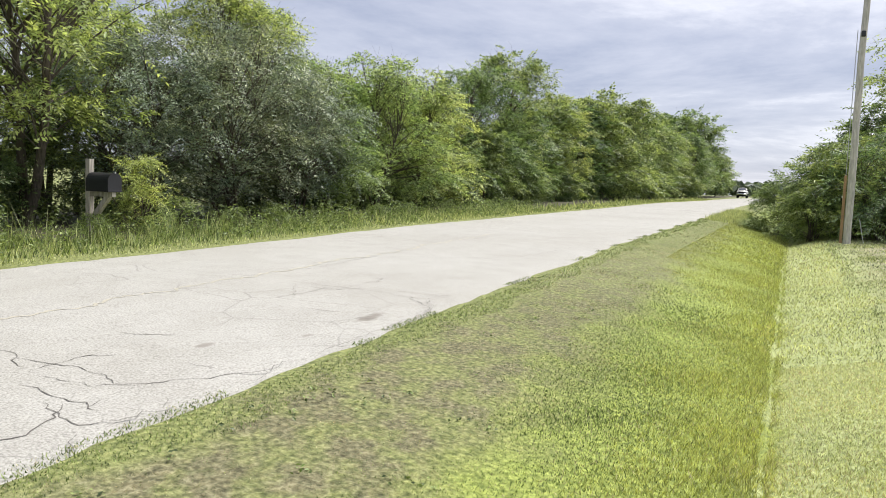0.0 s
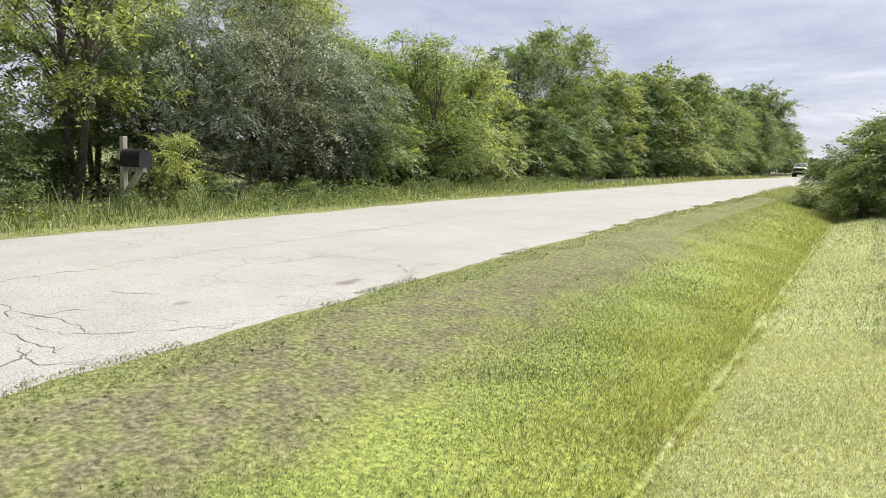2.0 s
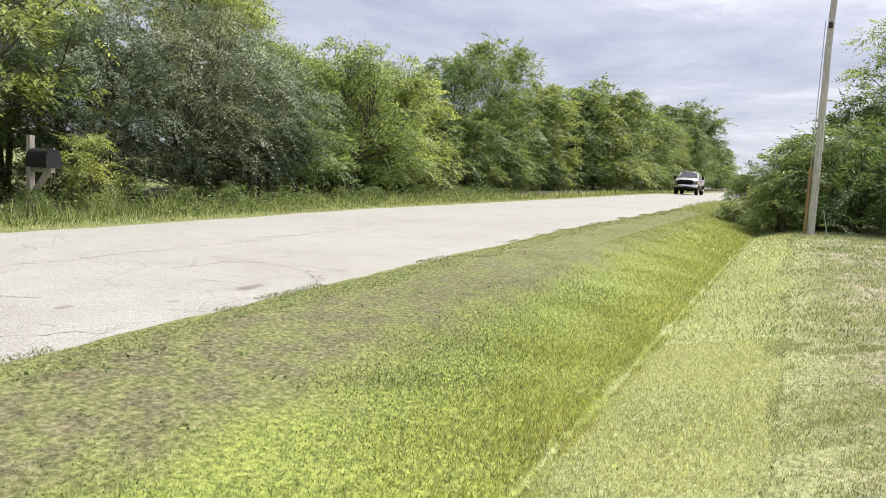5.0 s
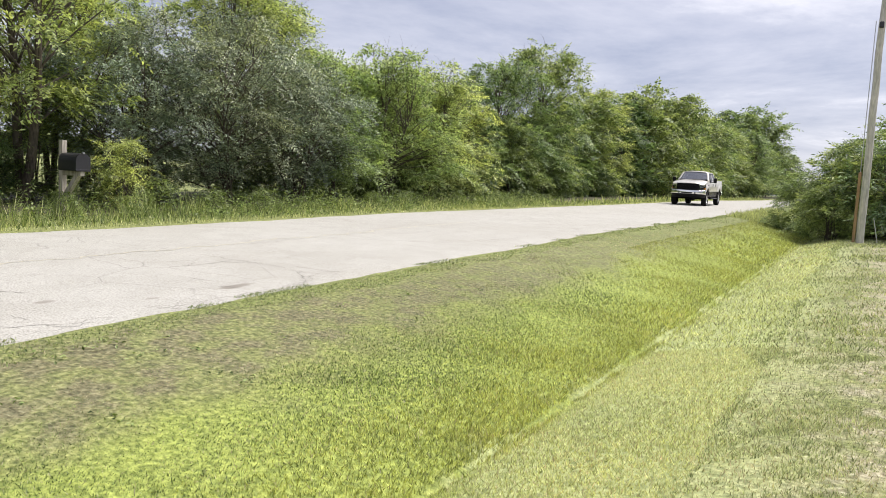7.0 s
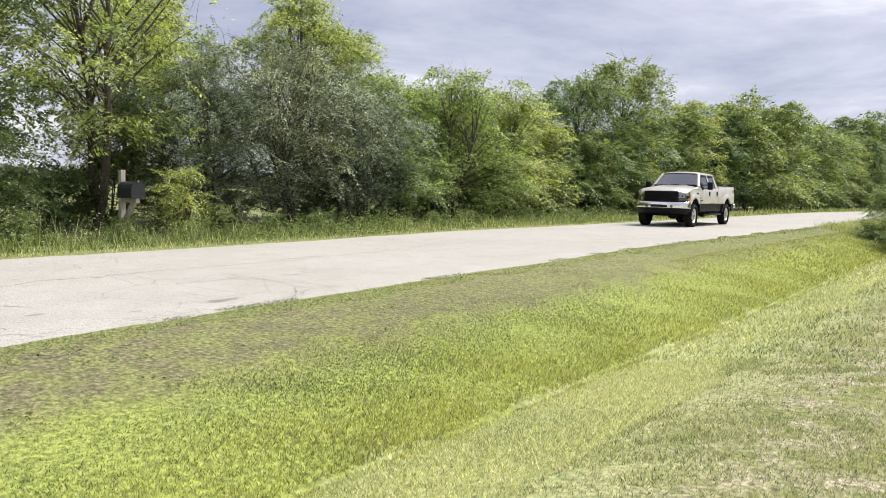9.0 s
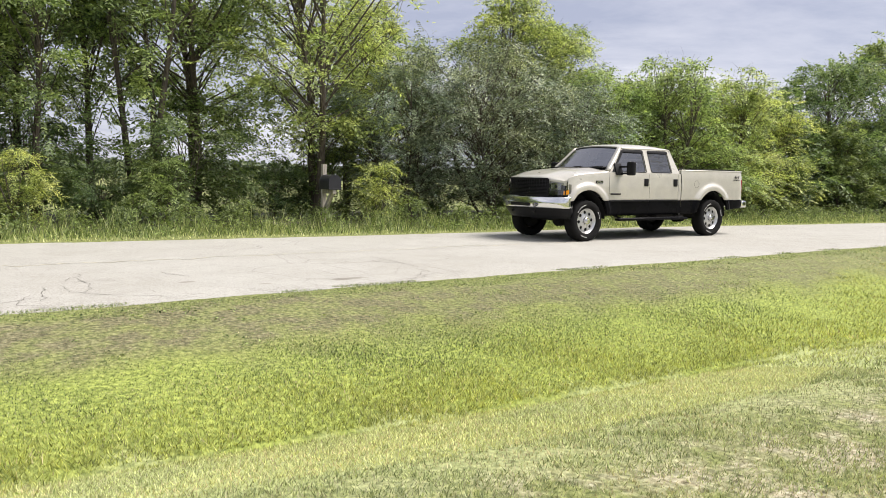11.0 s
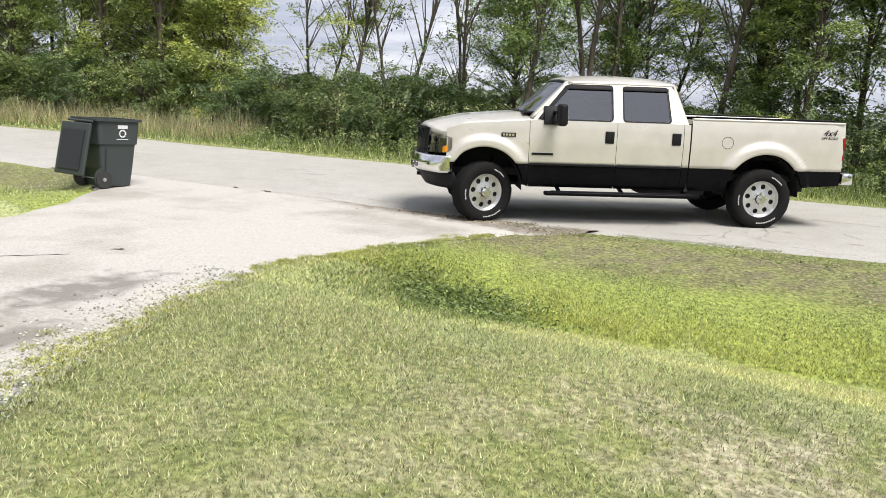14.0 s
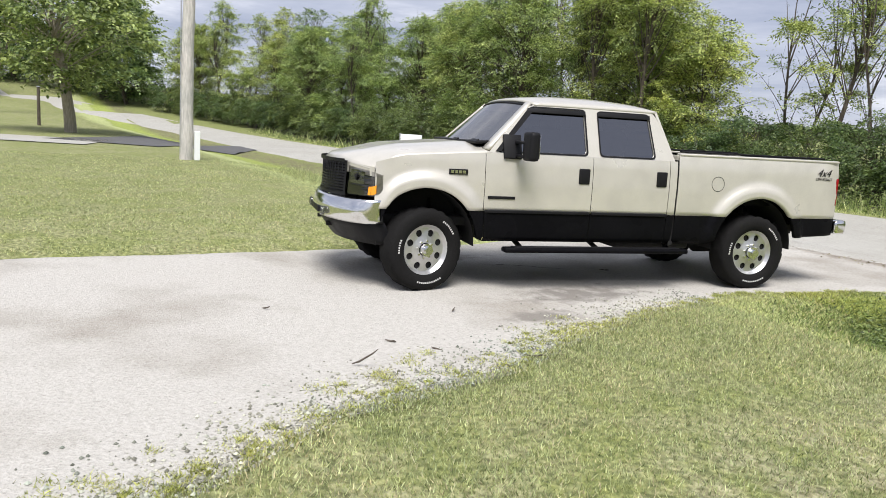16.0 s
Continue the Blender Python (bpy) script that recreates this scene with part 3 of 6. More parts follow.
def make_tree(name, seed, h, spread, bare=0.25, stems=1, boughs=60, leaves=20000, size=0.10, ratio=0.45, leaf=None, bark=None,
              radius=0.11, bough=0.7, droop=0.3, shape="round", per=11, reach=4.0, loose=0.4, label="", category="tree"):
    """A tree or shrub at the origin: tapered stems, a limb to every bough, and boughs of single leaves and feathered sprays with gaps between them."""
    rng = np.random.default_rng(seed)
    V, Fc = [], []

    def put(path, r0, r1, n):
        v, f = tube(path, np.linspace(r0, r1, len(path)), n)
        base = len(V)
        V.extend(v); Fc.extend(tuple(i + base for i in q) for q in f)

    trunks = []
    for k in range(stems):
        lean = Vector((*rng.normal(0, 0.09 if stems == 1 else 0.24, 2), 1))
        trunk = bent_path(rng, (*rng.normal(0, 0.02 if stems == 1 else 0.05 * h ** 0.5, 2), -0.15), lean, h * rng.uniform(0.85, 0.96), 9, 0.10, 0.05)
        put(trunk, radius, radius * 0.16, 8)
        trunks.append(trunk)
    ph, C, O, R = rng.uniform(0, 6.28, 3), [], [], []
    xs, ys = PROFILE[shape]
    for k in range(boughs):
        v = rng.uniform(0, 1) ** 0.85
        u = bare + (1 - bare) * v
        trunk = trunks[k % stems]
        a = k * 2.39996 + rng.normal(0, 0.4)
        lobe = 0.84 + 0.13 * math.sin(2 * a + ph[0]) + 0.12 * math.sin(3 * a + 5 * v + ph[1])
        rr = spread * float(np.interp(v, xs, ys)) * lobe * rng.uniform(0.18, 1.12) ** 0.5
        at = lambda f: trunk[min(int(f * 9), 8)].lerp(trunk[min(int(f * 9), 8) + 1], f * 9 - min(int(f * 9), 8))
        start, mid = at(max(bare * 0.8, u * rng.uniform(0.66, 0.92))), at(min(u, 0.999))
        end = Vector((mid.x * 0.6 + math.cos(a) * rr, mid.y * 0.6 + math.sin(a) * rr, h * u + rng.normal(0, 0.12)))
        ln = (end - start).length
        bow = start.lerp(end, 0.55) + Vector((0, 0, 0.10 * ln)) + Vector(rng.normal(0, 0.06 * ln, 3))
        path = [start * (1 - w) ** 2 + bow * 2 * w * (1 - w) + end * w * w for w in (0, 0.2, 0.4, 0.6, 0.8, 1)]
        r = min(radius * 0.4, 0.006 + 0.008 * ln)
        put(path, r, r * 0.22, 5)
        rad = bough * rng.uniform(0.6, 1.3)
        for j in range(3):
            tw = bent_path(rng, path[3 + j], Vector(rng.normal(0, 1, 3)) + (end - start).normalized(), rad * rng.uniform(0.7, 1.2), 3, 0.3, 0.0)
            put(tw, r * 0.3, r * 0.08, 3)
        C.append(end); O.append((math.cos(a), math.sin(a), 0.2)); R.append(rad)
        if rr > 0.8 * bough and rng.random() < 0.6:
            C.append(path[3]); O.append((math.cos(a), math.sin(a), 0.3)); R.append(rad * 0.75)
    C, O, R = np.array(C), np.array(O), np.array(R)
    side = np.cross(np.array([0, 0, 1.0]), O); side /= np.linalg.norm(side, axis=1, keepdims=True)
    N = np.array([0, 0, 1.0]) + 0.5 * O + rng.normal(0, 0.25, O.shape); N /= np.linalg.norm(N, axis=1, keepdims=True)
    weight = rng.gamma(2.2, 1.0, len(C)) * R ** 2; weight /= weight.sum()

    def places(n):
        i = rng.choice(len(C), n, p=weight)
        p, q, w = rng.normal(0, 0.48, n), rng.normal(0, 0.48, n), rng.uniform(-0.24, 0.24, n)
        r = R[i][:, None]
        at = C[i] + r * (O[i] * p[:, None] * 1.1 + side[i] * q[:, None] + N[i] * (w + 0.25 * (0.4 - p * p - q * q))[:, None])
        at[:, 2] -= droop * R[i] * np.clip(p + 0.2, 0, 2) ** 2
        ok = at[:, 2] > 0.12
        return at[ok], i[ok]

    root = new(name)
    root.empty_display_size = 0.2
    mesh_from("trunk", V, Fc, [bark or M_BARK], root, True)
    at, i = places(int(leaves * loose))
    lv, lf = leaf_plates(rng, at, O[i], N[i], size, ratio)
    at, i = places(int(leaves * (1 - loose) / per))
    sv, sf = spray_quads(rng, at, O[i] + rng.normal(0, 0.35, at.shape), size, ratio, per, size * reach)
    lv, lf = np.concatenate([lv, sv]), np.concatenate([lf, sf + len(lv)])
    mesh_from("crown", lv, lf, [leaf or M_LEAF], root, False)
    tagged(root, label, category)
    return root


def stand(ob, x, y, turn=0.0, scale=1.0, squash=1.0):
    """Puts the first of a kind in its place."""
    ob.scale = (scale, scale, scale * squash)
    ob.matrix_basis = pose(x, y, float(ground_z(x, y)) - 0.03, 0, 0, turn) @ Matrix.Diagonal((scale, scale, scale * squash, 1))
    return ob


def plant(kind, x, y, turn, scale=1.0):
    ob = copy_thing(kind, pose(x, y, float(ground_z(x, y)) - 0.03, 0, 0, turn))
    ob.scale = (scale, scale, scale)
    return ob


def build_trees():
    K = {}
    K["ash"] = make_tree("ash_tree", 11, 8.4, 2.9, 0.10, 1, 120, 34000, 0.125, 0.46, M_LEAF_MID, bough=0.78, label="tall leafy green ash tree in the roadside hedgerow")
    K["elder"] = make_tree("box_elder_tree", 12, 6.4, 2.7, 0.13, 3, 115, 32000, 0.125, 0.48, M_LEAF_LIGHT, radius=0.07, bough=0.74, shape="skirt", droop=0.45, label="yellow-green box elder with foliage down to the verge")
    K["olive"] = make_tree("silver_shrub", 13, 5.2, 2.9, 0.17, 6, 140, 38000, 0.09, 0.46, M_LEAF_SILVER, radius=0.05, bough=0.62, shape="arch", droop=0.6, per=13, reach=7.0, loose=0.3, label="dense silver-green autumn olive shrub behind the verge", category="shrub")
    K["walnut"] = make_tree("walnut_tree", 14, 8.8, 3.5, 0.06, 1, 105, 28000, 0.185, 0.40, M_LEAF, bough=0.85, shape="umbrella", droop=0.5, per=13, reach=4.2, loose=0.25, label="spreading dark green walnut tree at the roadside")
    K["locust"] = make_tree("locust_tree", 15, 9.5, 3.7, 0.26, 2, 95, 26000, 0.13, 0.42, M_LEAF_LIGHT, radius=0.13, bough=0.85, shape="tall", droop=0.75, per=13, loose=0.25, label="tall locust tree with drooping bright green foliage")
    K["dense"] = make_tree("hedgerow_tree", 16, 7.4, 3.0, 0.05, 2, 95, 20000, 0.215, 0.5, M_LEAF, radius=0.09, bough=0.8, shape="skirt", label="rounded green hedgerow tree along the road")
    K["thin"] = make_tree("slender_tree", 17, 9.6, 1.9, 0.30, 1, 42, 12000, 0.13, 0.42, M_LEAF_MID, radius=0.12, bough=0.55, shape="tall", label="slender tree with bare lower trunk and thin foliage")
    K["forked"] = make_tree("forked_tree", 18, 10.0, 2.3, 0.26, 3, 54, 15000, 0.13, 0.42, M_LEAF, radius=0.10, bough=0.6, shape="tall", label="forked tree with several dark stems and thin foliage")
    K["dead"] = make_tree("bare_tree", 19, 7.4, 1.6, 0.25, 2, 26, 1500, 0.11, 0.42, M_LEAF, radius=0.07, bough=0.4, shape="tall", label="nearly bare tree with thin grey branches")
    K["hedge"] = make_tree("hedge_shrub", 20, 2.5, 1.6, 0.08, 6, 44, 11000, 0.10, 0.45, M_LEAF_BUSH, radius=0.03, bough=0.5, shape="arch", droop=0.5, label="dark green hedgerow shrub beneath the trees", category="shrub")
    K["brush"] = make_tree("brush_shrub", 27, 2.4, 1.7, 0.10, 6, 48, 11000, 0.105, 0.42, M_LEAF_BUSH, radius=0.03, bough=0.5, shape="arch", label="loose green brush below the slender trees", category="shrub")
    K["sumac"] = make_tree("sumac_bush", 21, 2.7, 1.25, 0.10, 5, 26, 5200, 0.13, 0.26, M_LEAF_LIGHT, radius=0.03, bough=0.42, droop=0.5, shape="tall", per=17, reach=4.2, loose=0.1, label="green sumac bush with long drooping leaves", category="bush")
    K["maple"] = make_tree("maple_tree", 24, 9.0, 4.8, 0.28, 1, 80, 19000, 0.21, 0.62, M_LEAF, M_BARK_PALE, radius=0.30, bough=1.0, loose=0.6, label="broad green shade tree on the lawn")
    K["bush"] = make_tree("sumac_thicket", 25, 2.9, 1.8, 0.04, 7, 46, 11000, 0.14, 0.30, M_LEAF, radius=0.035, bough=0.55, droop=0.5, shape="arch", per=15, loose=0.2, label="dense green sumac thicket at the edge of the yard", category="bush")
    K["weed"] = make_tree("weed_bush", 22, 1.15, 0.5, 0.05, 5, 14, 1100, 0.085, 0.4, M_WEED, radius=0.01, bough=0.24, shape="tall", label="leafy green weeds at the edge of the verge", category="weeds")
    rng = random.Random(5)
    first = set()

    def put(kind, x, y, s=1.0):
        turn = rng.uniform(0, 360)
        ob = plant(K[kind], x, y, turn, s) if kind in first else stand(K[kind], x, y, turn, s)
        first.add(kind)
        return tagged(ob, group=GROUPS[kind])

    for kind, x, y, s in TREES:
        put(kind, x, y, s)
    # undergrowth that closes the foot of the hedgerow
    x = -15.0
    while x < 60:
        if x < 9:
            put(rng.choice(["brush", "hedge", "brush"]), x, 20.1 + rng.uniform(-0.9, 1.9), rng.uniform(0.4, 1.15))
            x += rng.uniform(0.8, 1.9)
        else:
            put("hedge", x, 21.4 + rng.uniform(-0.6, 1.0), rng.uniform(0.6, 1.1))
            x += rng.uniform(1.3, 2.6)
    x = -4.0
    while x < 34:
        put("weed", x + rng.uniform(-0.3, 0.3), 18.1 + rng.uniform(-0.6, 0.4), rng.uniform(0.4, 1.0) * (1.0 if x < 11 else 0.6))
        x += rng.uniform(0.6, 1.8)
    for x in np.arange(63, 134, 4.4):
        put("dense", float(x), 21.5 + rng.uniform(-1, 1.5), rng.uniform(1.05, 1.25))
    for x, y, k in ((140, 22, 1.9), (147, 25, 2.1), (134, 27, 1.6), (160, 23, 1.3), (170, 21, 1.2)):
        put("dense", x, y, k)
    # the wood that closes in on the road further on
    for x in np.arange(-84, -160, -6.0):
        put("dense", float(x), 21 + bend(x) + rng.uniform(-1, 2), rng.uniform(1.2, 1.6))
        put("dense", float(x) - 3, 3 + bend(x) + rng.uniform(-5, 0), rng.uniform(1.2, 1.6))
    for x in np.arange(-21, -82, -3.4):
        put(rng.choice(["ash", "elder", "ash", "thin"]), float(x), 21.5 + bend(x) + rng.uniform(-0.8, 1.5), rng.uniform(0.85, 1.1))
        put(rng.choice(["thin", "ash", "forked", "thin"]), float(x) - 1.5, 26 + bend(x) + rng.uniform(-1.5, 3), rng.uniform(1.0, 1.25))
        put("brush", float(x) + 1.5, 20.6 + bend(x), 1.2)


GROUPS = {
    "ash": "ash trees of the hedgerow", "elder": "box elders of the hedgerow", "olive": "silver shrubs of the hedgerow", "walnut": "walnut trees of the hedgerow", "locust": "locust trees of the hedgerow",
    "dense": "rounded trees along the road", "thin": "slender trees along the road", "forked": "forked trees along the road", "dead": "bare trees along the road", "hedge": "low shrubs under the hedgerow",
    "brush": "brush under the trees", "sumac": "sumac bushes on the verge", "maple": "shade trees on the lawn", "bush": "thicket at the edge of the yard", "weed": "weeds on the far verge",
}
TREES = [
    ("olive", 12.4, 20.6, 0.86), ("olive", 15.2, 20.2, 1.02), ("olive", 18.2, 20.2, 0.84), ("ash", 18.2, 23.0, 0.92), ("ash", 20.4, 23.6, 0.84), ("elder", 20.8, 20.8, 0.80), ("elder", 23.8, 20.6, 0.90), ("elder", 27.2, 20.8, 0.90),
    ("elder", 25.4, 23.0, 0.86), ("elder", 30.6, 21.4, 0.78), ("dense", 30.0, 24.0, 0.66), ("dense", 33.4, 22.0, 0.74), ("ash", -2.6, 24.4, 0.75), ("ash", 1.4, 24.6, 0.72), ("ash", -6.6, 24.8, 0.8),
    ("walnut", 37.6, 22.0, 0.84), ("walnut", 42.0, 22.8, 1.02), ("dense", 35.8, 20.8, 0.58), ("dense", 40.2, 21.0, 0.62), ("dense", 46.5, 22.0, 0.86), ("dense", 50.5, 22.2, 0.94), ("ash", 54.5, 22.4, 0.92), ("dense", 58.5, 22.0, 1.04),
    ("locust", 9.5, 21.3, 0.95), ("locust", 11.6, 23.0, 0.72), ("locust", 6.8, 23.8, 1.05), ("forked", 5.2, 21.6, 1.0), ("locust", 2.4, 23.8, 0.95), ("thin", 12.8, 23.6, 0.74), ("thin", 14.2, 23.4, 0.62),
    ("thin", 0.3, 22.4, 1.0), ("dead", -1.4, 24.0, 1.1), ("thin", -4.6, 20.1, 1.0), ("forked", -3.0, 21.6, 1.05), ("dead", -7.6, 22.2, 1.15), ("dead", -9.6, 21.8, 1.1), ("thin", -11.7, 22.0, 0.9),
    ("dead", -13.4, 23.0, 1.1), ("elder", -18.6, 23.0, 1.0), ("thin", -19.6, 21.2, 1.0), ("thin", -22.5, 21.4, 1.05), ("thin", 2.6, 21.0, 0.85), ("thin", 4.0, 22.4, 0.95),
    ("bush", 30.2, 5.2, 0.74), ("bush", 33.7, 6.3, 0.82), ("bush", 31.8, 3.8, 1.28), ("bush", 34.2, 4.9, 1.22), ("bush", 30.6, 2.6, 1.30), ("bush", 34.4, 2.8, 1.5), ("bush", 29.6, 0.2, 1.1),
    ("bush", 33.2, -0.4, 1.4), ("bush", 30.4, -2.6, 1.2), ("dense", 41.0, 2.0, 0.8), ("dense", 38.0, -3.0, 1.15), ("ash", 44.0, -1.0, 1.4), ("ash", 36.0, -5.0, 1.35),
    ("sumac", 10.3, 18.6, 0.62), ("sumac", -0.6, 18.9, 0.62), ("sumac", -3.0, 19.2, 0.7), ("sumac", 2.2, 19.0, 0.62), ("sumac", 5.0, 19.1, 0.6),
    ("maple", -36.0, 1.2, 1.0), ("dead", -60.0, -2.5, 1.3),
]
build_trees()


# ---- roadside things ----
M_BLACKBOX = mat_plain("black_enamel", (0.018, 0.018, 0.022), 0.38, grain=50, vary=0.25, bumpy=0.05)
M_BIN = mat_plain("charcoal_plastic", (0.036, 0.045, 0.043), 0.55, grain=70, vary=0.15, bumpy=0.08)
M_SIGN = mat_plain("white_sheet_metal", (0.80, 0.82, 0.82), 0.45, grain=20, vary=0.05, bumpy=0.02)
M_STEEL = mat_plain("galvanised_steel", (0.50, 0.51, 0.52), 0.45, 0.8, grain=30, vary=0.15, bumpy=0.05)
M_RUST = mat_plain("rusty_guard", (0.30, 0.19, 0.10), 0.85, grain=25, vary=0.3)


def build_mailbox():
    root = new("mailbox")
    root.location = (8.42, 17.84, 0.40)
    part("post", box((0.105, 0.105, 1.62), pose(0, 0, 0.73), 0.008), M_WOOD, root, "weathered square wooden post")
    part("arm", box((0.09, 0.66, 0.09), pose(0, -0.30, 0.90), 0.006), M_WOOD, root)
    part("brace", box((0.085, 0.74, 0.10), pose(0, -0.27, 0.63, -47), 0.006), M_WOOD, root)
    # arched box with its door towards the road
    w, hgt, n = 0.15, 0.20, 12
    arc = [(-w, 0), (w, 0)] + [(w * math.cos(math.pi * k / n), hgt + w * 0.98 * math.sin(math.pi * k / n)) for k in range(n + 1)]
    bm = bmesh.new()
    a = [bm.verts.new((x, -0.62, 0.95 + z)) for x, z in arc]
    b = [bm.verts.new((x, -0.08, 0.95 + z)) for x, z in arc]
    for k in range(len(arc)):
        bm.faces.new((a[k - 1], a[k], b[k], b[k - 1]))
    bm.faces.new(a); bm.faces.new(b[::-1])
    bmesh.ops.recalc_face_normals(bm, faces=bm.faces)
    shell = part("box", bm, M_BLACKBOX, root, "large black steel box with arched top")
    bm = bmesh.new()
    bm.faces.new([bm.verts.new((x * 1.03, -0.632, 0.945 + z * 1.02)) for x, z in arc])
    part("door", solid_sheet(bm, 0.018), M_BLACKBOX, shell)
    part("door_tab", box((0.025, 0.05, 0.035), pose(0, -0.645, 1.30), 0.006), M_STEEL, shell)
    part("base_lip", box((0.31, 0.03, 0.04), pose(0, -0.64, 0.965), 0.006), M_BLACKBOX, shell)
    part("flag", box((0.008, 0.20, 0.05), pose(0.158, -0.22, 1.12), 0.003, 1), M_BLACKBOX, shell)
    tagged(root, "black arched mailbox on a weathered wooden post", "mailbox")


def solid_sheet(bm, d):
    bmesh.ops.recalc_face_normals(bm, faces=bm.faces)
    bmesh.ops.solidify(bm, geom=list(bm.faces), thickness=d)
    return bm


def loft(rings):
    """A closed body through rings of equal point counts."""
    bm = bmesh.new()
    R = [[bm.verts.new(p) for p in ring] for ring in rings]
    for a, b in zip(R, R[1:]):
        for k in range(len(a)):
            bm.faces.new((a[k - 1], a[k], b[k], b[k - 1]))
    bm.faces.new(R[0][::-1])
    return bm, R


def rect_ring(x0, x1, y, z, r=0.06, n=4):
    pts = []
    for cx, cy, a0 in ((x1 - r, y - r, 0), (x0 + r, y - r, 90), (x0 + r, -y + r, 180), (x1 - r, -y + r, 270)):
        for k in range(n + 1):
            a = radians(a0 + 90 * k / n)
            pts.append((cx + r * math.cos(a), cy + r * math.sin(a), z))
    return pts


def build_bin():
    root = new("wheeled_bin")
    root.matrix_basis = pose(-7.25, 8.10, float(drive_z(-7.0, 8.1)), 0, 0, 84)
    rings = [rect_ring(-0.20, 0.27, 0.25, 0.02), rect_ring(-0.27, 0.30, 0.27, 0.30), rect_ring(-0.30, 0.33, 0.29, 0.66), rect_ring(-0.33, 0.355, 0.315, 0.68), rect_ring(-0.35, 0.38, 0.33, 1.02),
             rect_ring(-0.39, 0.42, 0.36, 1.03), rect_ring(-0.39, 0.42, 0.36, 1.065), rect_ring(-0.34, 0.37, 0.32, 1.065), rect_ring(-0.28, 0.30, 0.27, 0.30)]
    bm, R = loft(rings)
    bm.faces.new(R[-1])
    bmesh.ops.recalc_face_normals(bm, faces=bm.faces)
    body = part("body", bm, M_BIN, root, "charcoal tapered bin body")
    for k in (-1, 1):
        part("rib", box((0.02, 0.015, 0.5), pose(-0.20, k * 0.292, 0.38, -3 * k), 0.005), M_BIN, body)
    for s in (1, -1):
        wheel = part("wheel", cyl(0.135, 0.135, 0.06, pose(-0.24, s * 0.27, 0.135, 90), 24), M_RUBBER_BIN, root, "small black wheel")
        part("hub", cyl(0.03, 0.03, 0.07, pose(-0.24, s * 0.27, 0.135, 90), 12), M_STEEL, wheel)
        part("wheel_arch", cyl(0.17, 0.17, 0.03, pose(-0.22, s * 0.262, 0.15, 90), 24), M_BIN, root)
    part("axle", cyl(0.012, 0.012, 0.56, pose(-0.24, 0, 0.135, 90), 8), M_STEEL, root)
    part("handle_bar", cyl(0.018, 0.018, 0.60, pose(-0.43, 0, 1.02, 90), 10), M_BIN, root)
    # the lid hangs open down the back
    lid = part("lid", box((0.05, 0.70, 0.80), pose(-0.56, 0, 0.60, 0, 11), 0.02, 2), M_BIN, root, "lid hanging open")
    # flat black sheet painted as the shaded hollow of the lid's inner side
    part("lid_panel", box((0.02, 0.54, 0.62), pose(-0.595, 0, 0.59, 0, 11), 0.012), M_BLACKBOX, lid)
    for dz in (0.45, 0.50):
        part("lid_rib", box((0.02, 0.28, 0.012), pose(-0.585, 0, dz, 0, 11), 0.004), M_BIN, lid)
    # printed mark on the side: bars and a ring of three arrows
    part("print_bar", box((0.17, 0.004, 0.055), pose(0.06, -0.334, 0.945, 3)), M_WHITE_PRINT, root)
    part("print_line", box((0.20, 0.004, 0.010), pose(0.06, -0.323, 0.755, 3)), M_WHITE_PRINT, root)
    for k in range(6):
        a = 2 * math.pi * k / 6
        part("print_arrow", box((0.05, 0.004, 0.022), pose(0.06 + 0.05 * math.cos(a), -0.3285, 0.845 + 0.05 * math.sin(a), 3, -math.degrees(a) + 90, 0)), M_WHITE_PRINT, root)
    tagged(root, "charcoal wheeled refuse bin with its lid hanging open", "bin")


M_RUBBER_BIN = mat_plain("bin_wheel_rubber", (0.03, 0.03, 0.03), 0.8, grain=40, vary=0.2)
M_WHITE_PRINT = mat_plain("bin_white_print", (0.62, 0.63, 0.62), 0.7, grain=50, vary=0.15, bumpy=0.0)


def pole_mesh(h, r0, r1, lean=(0, 0)):
    rng = np.random.default_rng(4)
    path = [(lean[0] * k / 12 + 0.012 * rng.normal(), lean[1] * k / 12 + 0.012 * rng.normal(), -0.3 + (h + 0.3) * k / 12) for k in range(13)]
    return tube(path, np.linspace(r0, r1, 13), 14)


def build_snags():
    """Two broken, barkless dead trunks in the tall grass."""
    for x, y, h, r, lean in ((-24.3, 20.4, 1.7, 0.09, 0.0), (-23.6, 20.6, 2.9, 0.10, -0.35)):
        rng = np.random.default_rng(int(h * 10))
        path = [(lean * k / 8 + 0.02 * rng.normal(), 0.02 * rng.normal(), -0.2 + (h + 0.2) * k / 8) for k in range(9)]
        v, f = tube(path, np.linspace(r, r * 0.7, 9), 10)
        root = new("dead_trunk")
        root.location = (x, y, float(ground_z(x, y)))
        mesh_from("shaft", v, f, [M_BARK_PALE], root, True)
        top = cyl(r * 0.7, 0.01, 0.22, pose(path[-1][0], path[-1][1], h + 0.09, 8, 6), 7)
        part("splintered_top", top, M_BARK_PALE, root)
        tagged(root, "pale broken dead trunk standing in tall grass", "dead tree")


